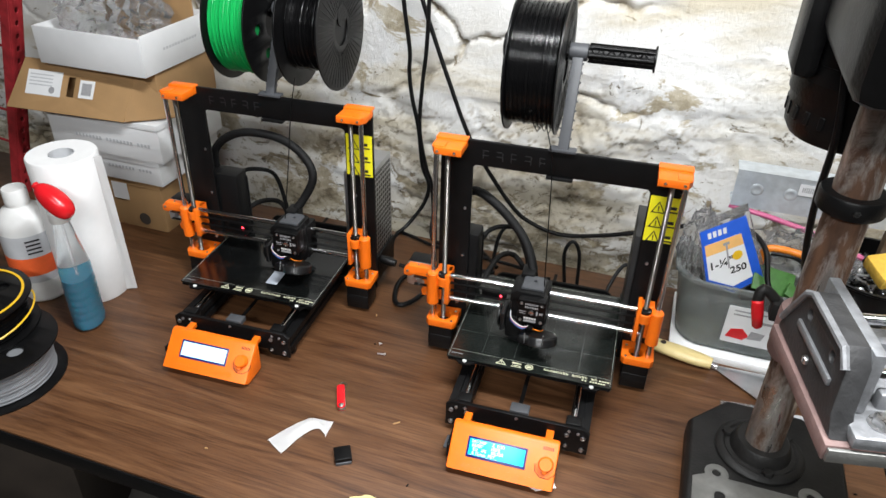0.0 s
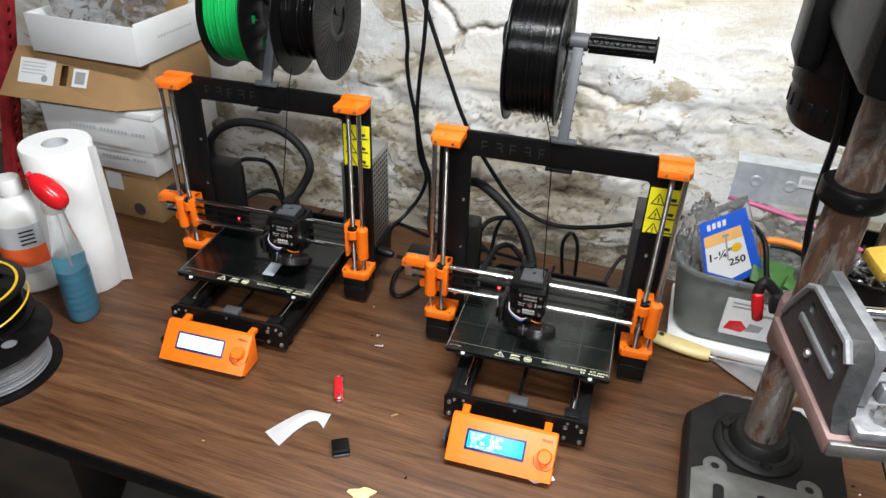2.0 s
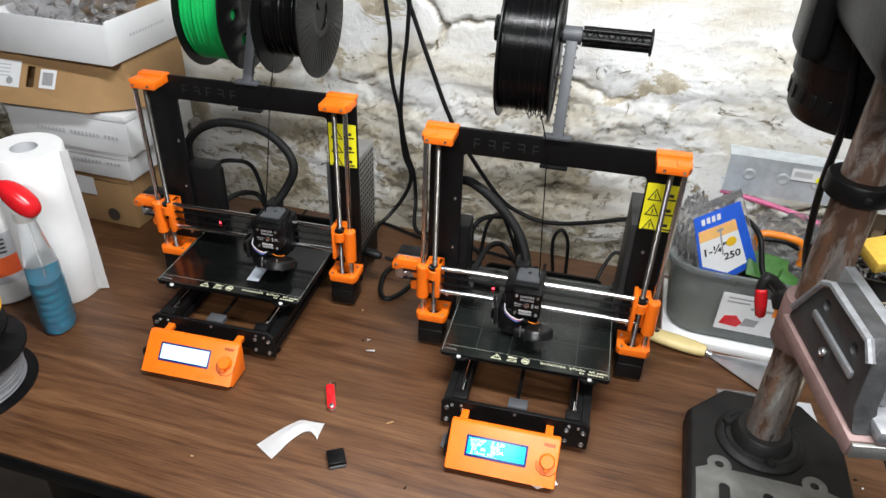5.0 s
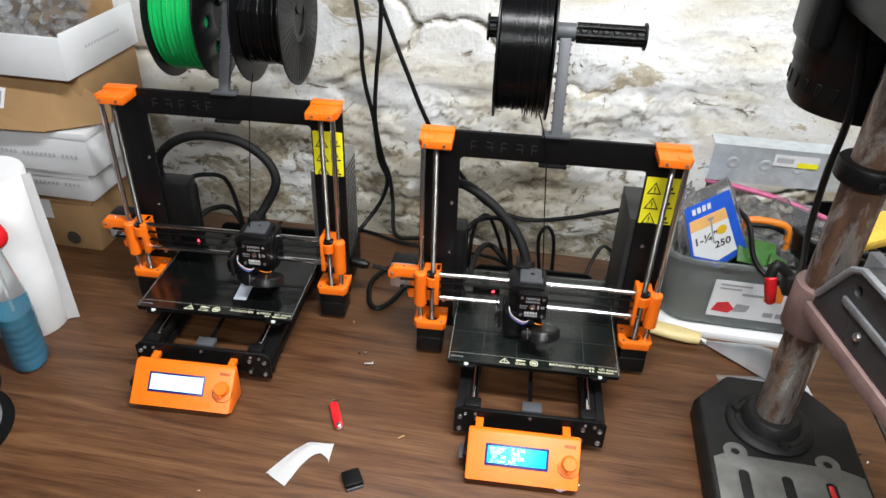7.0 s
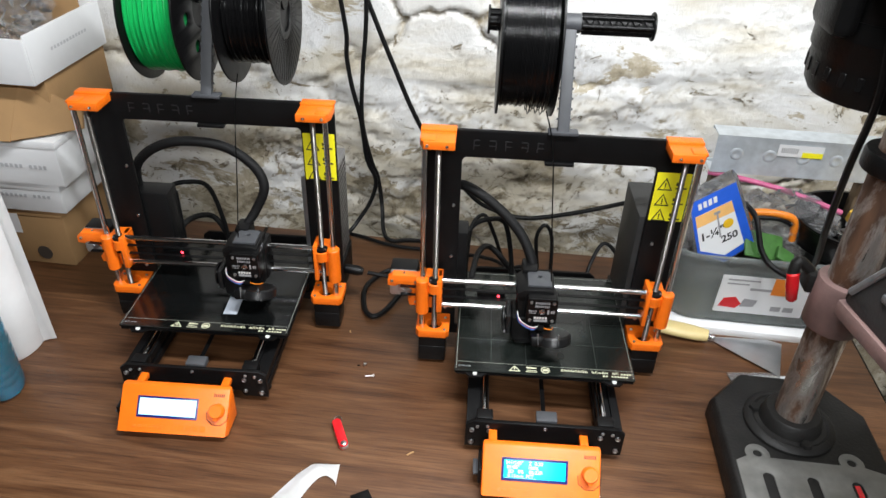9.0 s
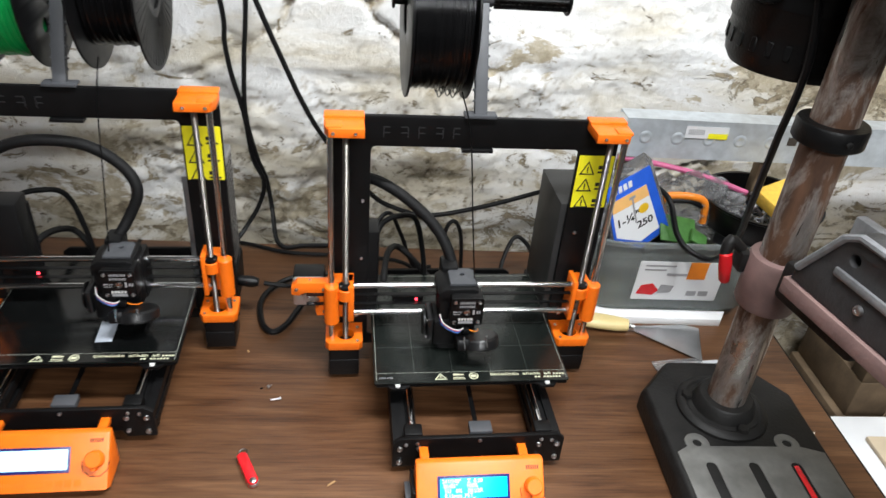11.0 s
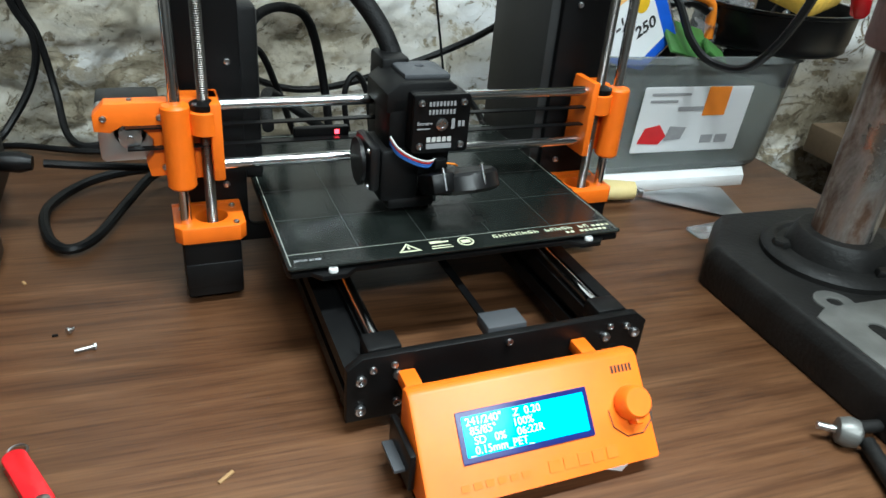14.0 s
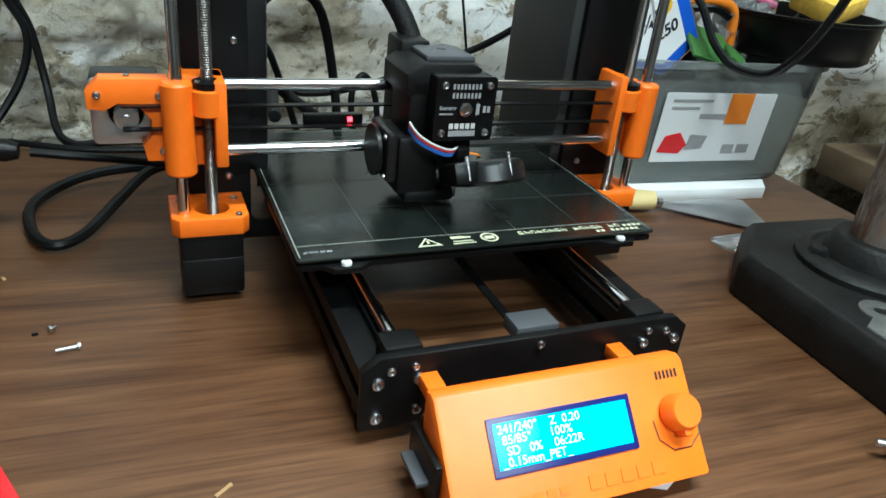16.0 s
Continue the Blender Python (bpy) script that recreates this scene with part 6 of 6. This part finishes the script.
part("drawn_screw", bars([(0.032, 0.0345, 0.010, 0.050), (0.029, 0.0375, 0.048, 0.052)], Matrix.Translation((0, -0.0026, 0)) @ SKEW, 0.0002), GREYINK, cd)
part("yellow_dot", plate(circle(0.046, 0.026, 0.007), [], 0.0003, 0.0, Matrix.Translation((0, -0.0022, 0)) @ SKEW), YELLOWFIL, cd)

crumpled("plastic_bag", (0.330, 1.135, 0.885), (0.085, 0.045, 0.062), 8.1, FILM, "clear zip bag with small parts in a tub", "plastic bag", 12, 0.35)
crumpled("plastic_bag", (0.165, 1.110, 0.900), (0.030, 0.045, 0.075), 1.9, FILM, "clear plastic bag bulging at a tub's end", "plastic bag", 12, 0.3)
single("zip_strip", tube([(0.200, 1.160, 0.968), (0.270, 1.150, 0.962), (0.340, 1.140, 0.950), (0.415, 1.125, 0.930)], 0.0045, 8), PINK, Matrix.Identity(4), "pink zip strip of a plastic bag", "zip strip")
hd = thing("clamp_tool", pose(0.300, 1.100, 0.888), "tool with a bright orange arched handle", "tool")
part("handle", tube([(-0.034, 0, 0.0), (-0.036, 0, 0.030), (-0.026, 0, 0.044), (0.010, -0.004, 0.046), (0.034, -0.004, 0.036), (0.040, -0.004, 0.0)], 0.0062, 10), ORANGEFLAT, hd)
part("handle_pad", tube([(-0.024, -0.002, 0.037), (0.008, -0.005, 0.039), (0.030, -0.005, 0.030)], 0.005, 8), BLACK, hd)
bowl = thing("parts_bowl", pose(0.436, 1.112, 0.8816), "wide black round bowl with a few zinc screws", "bowl")
part("bowl_shell", lathe([(0, 0), (0.086, 0), (0.090, 0.003), (0.090, 0.010), (0.0915, 0.012), (0.0935, 0.042), (0.096, 0.044), (0.096, 0.047), (0.0905, 0.047), (0.086, 0.006), (0, 0.005)], 52, None, None, False), BLACK, bowl)
rnd = random.Random(4)
for i in range(46):
    a, r = rnd.random() * 6.28, 0.066 * math.sqrt(rnd.random())
    p = Vector((r * math.cos(a) - 0.012, r * math.sin(a), 0.010 + 0.012 * rnd.random()))
    q = p + Vector((rnd.uniform(-1, 1), rnd.uniform(-1, 1), rnd.uniform(-0.1, 0.3))).normalized() * 0.030
    part("zinc_screw", lathe([(0.0018, 0), (0.0023, 0.024), (0.0046, 0.028), (0.0044, 0.0295), (0, 0.030)], 8, None, along(p, q)), STEEL, bowl)
single("sponge", box(-0.042, 0.042, -0.028, 0.028, -0.012, 0.012, 0.005), SPONGE, pose(0.458, 1.090, 0.9415, 14, -7, 24), "yellow sponge block lying on a bowl", "sponge")
single("seed_packet", box(-0.034, 0.034, -0.002, 0.002, -0.022, 0.022, 0.0012), GREENCARD, pose(0.286, 1.062, 0.893, -48, 14, 10), "crumpled green paper packet in a tub", "packet")
single("green_wrapper", box(-0.016, 0.016, -0.003, 0.003, -0.012, 0.012, 0.002), GREENCARD, pose(0.320, 1.054, 0.882, -60, 30, 0), "bright green plastic wrapper in a tub", "wrapper")
for i, (x, y, z, rx, ry) in enumerate(((0.20, 1.14, 0.86, 10, 5), (0.26, 1.12, 0.858, -8, -12), (0.42, 1.09, 0.862, 5, 8))):
    single("parts_box", box(-0.032, 0.032, -0.04, 0.04, -0.02, 0.022, 0.003), (SHADOWBOX, BLACK, GREYPRINT)[i], pose(x, y, z, rx, ry, 20 * i), "small dark box among the hardware", "box")

rail = thing("steel_channel", pose(0, 0, 0), "galvanised steel channel with pressed bumps and a price tag", "steel channel")
ch = plate([(0, 0), (0.0, 0.066), (0.040, 0.066), (0.040, 0.060), (0.038, 0.060), (0.038, 0.0642), (0.0018, 0.0642), (0.0018, 0.0018), (0.038, 0.0018), (0.038, 0.006), (0.040, 0.006), (0.040, 0.0)][::-1], [], 0.62, 0.0004, Matrix.Translation((0.200, 1.153, 0.9725)) @ SIDEWAYS)
part("channel", ch, GALV, rail)
for i in range(9):
    x = 0.235 + i * 0.052
    part("pressed_bump", lathe([(0.011, 0), (0.009, 0.0012), (0.006, 0.0014), (0.004, 0.0006), (0, 0.0004)], 20, None, along((x, 1.1531, 1.007), (x, 1.0, 1.007))), GALV, rail)
tg = part("price_tag", bars([(0.297, 0.367, 1.010, 1.030)], Matrix.Translation((0, 1.1515, 0)) @ UPRIGHT, 0.0004), CARDWHITE, rail)
part("bar_code", bars([(0.302 + i * 0.003, 0.3035 + i * 0.003, 1.016, 1.025) for i in range(9)], Matrix.Translation((0, 1.1509, 0)) @ UPRIGHT, 0.0002), GREYINK, tg)
part("yellow_corner", bars([(0.335, 0.367, 1.010, 1.019)], Matrix.Translation((0, 1.1509, 0)) @ UPRIGHT, 0.0002), YELLOW, tg)
part("slot_hole", bars([(0.470, 0.494, 1.004, 1.018)], Matrix.Translation((0, 1.1526, 0)) @ UPRIGHT, 0.0003), SHADOWBOX, rail, "dark slot")
for ob in [o for o in scene.objects if o not in ON_TABLE and o.parent is None and o != tub]:
    ob.location.z += 0.020  # all that lies in or behind the tub stands on the pad
for x in (0.212, 0.452):
    single("wood_block", box(x, x + 0.018, 1.178, 1.2, TOP, 0.9922, 0.002), CRATEWOOD, Matrix.Identity(4), "rough wooden block propping a steel channel", "wood block", "props")

crate = thing("timber_stack", pose(0.085, 0, 0), "stack of rough timber and pallet boards beside the table", "timber")
for ext in ((0.675, 1.40, 1.10, 1.14, 0.56, 0.72), (0.675, 0.76, 1.10, 1.30, 0.47, 0.559), (0.84, 0.96, 1.11, 1.30, 0.47, 0.559), (1.06, 1.40, 1.11, 1.30, 0.47, 0.559), (0.66, 1.40, 1.09, 1.30, 0.42, 0.469), (0.675, 1.40, 1.1405, 1.30, 0.67, 0.72)):
    part("board", box(*ext, 0.004), CRATEWOOD, crate)
for x in (0.78, 1.2):
    part("post", box(x, x + 0.08, 1.17, 1.28, 0.0, 0.419, 0.004), CRATEWOOD, crate)
for i, (y, z) in enumerate(((1.105, 0.7205), (1.175, 0.7205), (1.100, 0.7625), (1.172, 0.7625), (1.106, 0.8045), (1.172, 0.8045), (1.104, 0.8465), (1.172, 0.8465), (1.106, 0.8885), (1.172, 0.8885), (1.150, 0.9315))):
    single("lumber_board", box((0.69, 0.92, 0.675, 0.94, 0.685, 0.93, 0.67, 0.94, 0.68, 0.95, 0.96)[i], 1.5, y, y + 0.064, z, z + 0.04, 0.003), LUMBER, Matrix.Translation((0.085, 0, 0)), "pale planed board stacked beside the table", "board", "stacked boards")
cl = thing("bar_clamp", pose(0.780, 1.132, 1.0140, 0, 0, 8), "black bar clamp with a red handle", "clamp")
part("clamp_handle", rod((-0.01, 0, 0.02), (0.09, 0.01, 0.026), 0.011), RED, cl)
part("clamp_jaw", plate([(-0.045, -0.085), (-0.020, -0.085), (-0.004, -0.050), (-0.004, 0.030), (-0.030, 0.030), (-0.030, -0.030), (-0.045, -0.060)], [], 0.022, 0.003, UPRIGHT), BLACK, cl)
part("clamp_bar", rod((-0.02, -0.01, -0.08), (0.10, -0.01, -0.0755), 0.005), STEEL, cl)
wb = thing("white_carton", pose(0, 0, 0), "white carton with a cream lid beside the table", "box")
part("carton", box(0.60, 1.05, 0.62, 0.985, 0.12, 0.588, 0.003), CARDWHITE, wb)
part("lid", box(0.655, 1.05, 0.62, 0.93, 0.5885, 0.597, 0.002), LUMBER, wb)
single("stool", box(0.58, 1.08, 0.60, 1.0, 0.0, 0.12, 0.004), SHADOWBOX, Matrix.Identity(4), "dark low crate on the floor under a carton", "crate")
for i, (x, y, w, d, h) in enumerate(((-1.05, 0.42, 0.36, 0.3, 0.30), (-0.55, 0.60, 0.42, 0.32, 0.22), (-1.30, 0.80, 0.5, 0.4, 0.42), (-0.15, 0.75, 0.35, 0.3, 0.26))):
    single("floor_carton", box(-w / 2, w / 2, -d / 2, d / 2, 0, h, 0.004), SHADOWBOX, pose(x, y, 0, 0, 0, 17 * i - 10), "dark carton on the floor under the table", "box", "cartons under the table")

# ---- cables ----


def cable(pts, r, label, mat=None):
    return single("cable", tube(pts, r, 8, None, 9), mat or CABLE, Matrix.Identity(4), label, "cable", "black cables")


cable([(-0.465, 1.285, 1.42), (-0.450, 1.285, 1.25), (-0.436, 1.285, 1.144), (-0.437, 1.285, 1.100), (-0.430, 1.283, 1.047), (-0.415, 1.282, 0.981), (-0.405, 1.280, 0.900), (-0.388, 1.276, 0.857), (-0.398, 1.268, 0.812), (-0.426, 1.245, 0.768), (-0.440, 1.205, 0.757), (-0.425, 1.150, 0.757), (-0.41, 1.10, 0.760)], 0.0042, "black mains cable hanging down a stone wall")
cable([(-0.395, 1.282, 1.42), (-0.396, 1.284, 1.25), (-0.401, 1.285, 1.146), (-0.408, 1.283, 1.076), (-0.412, 1.281, 0.982), (-0.398, 1.282, 0.900), (-0.385, 1.284, 0.858), (-0.376, 1.274, 0.801), (-0.366, 1.235, 0.766), (-0.349, 1.217, 0.757), (-0.320, 1.222, 0.757), (-0.293, 1.225, 0.757), (-0.252, 1.220, 0.757), (-0.20, 1.17, 0.757)], 0.0042, "black mains cable hanging down to the table")
cable([(-0.465, 1.290, 1.42), (-0.415, 1.290, 1.25), (-0.377, 1.290, 1.147), (-0.349, 1.288, 1.079), (-0.317, 1.285, 1.005), (-0.281, 1.283, 0.942), (-0.203, 1.280, 0.842), (-0.152, 1.280, 0.809), (-0.089, 1.280, 0.797), (0.003, 1.280, 0.817), (0.110, 1.270, 0.860), (0.165, 1.215, 0.915), (0.195, 1.142, 0.955), (0.232, 1.128, 0.966), (0.262, 1.075, 0.962), (0.276, 1.040, 0.918), (0.296, 1.020, 0.899), (0.318, 0.990, 0.905), (0.312, 0.940, 0.965), (0.280, 0.880, 1.060), (0.262, 0.845, 1.16), (0.256, 0.828, 1.26), (0.240, 0.84, 1.36)], 0.0044, "long black cord looping from the wall to a drill press")
cable([(-0.560, 1.262, 0.64), (-0.46, 1.250, 0.735), (-0.42, 1.225, 0.757), (-0.34, 1.200, 0.757), (-0.24, 1.195, 0.757), (-0.14, 1.18, 0.757), (-0.10, 1.12, 0.757)], 0.0036, "black cable lying along the back of the table")
cable([(-0.352, 1.020, 0.8185), (-0.322, 1.020, 0.815), (-0.290, 1.030, 0.808), (-0.250, 1.060, 0.790), (-0.215, 1.080, 0.765), (-0.19, 1.09, 0.757)], 0.0036, "black power lead running between the printers")
cable([(-0.190, 1.120, 0.757), (-0.235, 1.105, 0.775), (-0.270, 1.090, 0.775), (-0.296, 1.050, 0.764), (-0.318, 0.998, 0.758), (-0.338, 0.980, 0.757), (-0.356, 1.003, 0.757), (-0.365, 1.060, 0.757), (-0.340, 1.105, 0.760), (-0.300, 1.118, 0.766), (-0.25, 1.125, 0.766), (-0.20, 1.15, 0.757)], 0.0046, "black cable looped on the table between printers")
single("cable_plug", lathe([(0.004, 0), (0.008, 0.004), (0.009, 0.025), (0.006, 0.034)], 14, None, along((-0.394, 1.022, 0.822), (-0.345, 1.020, 0.818))), BLACK, Matrix.Identity(4), "black cable connector by a printer", "plug")
for pts in ([(-0.190, 1.08, 0.80), (-0.185, 1.11, 0.870), (-0.165, 1.13, 0.885), (-0.145, 1.14, 0.84), (-0.12, 1.15, 0.77), (-0.09, 1.17, 0.756)], [(-0.060, 1.17, 0.756), (-0.068, 1.175, 0.82), (-0.055, 1.18, 0.845), (-0.040, 1.18, 0.82), (-0.035, 1.17, 0.756)], [(0.02, 1.10, 0.757), (0.03, 1.13, 0.80), (0.05, 1.15, 0.835), (0.075, 1.14, 0.82), (0.08, 1.10, 0.80)]):
    cable(pts, 0.0036, "thin black cable arching behind a printer")
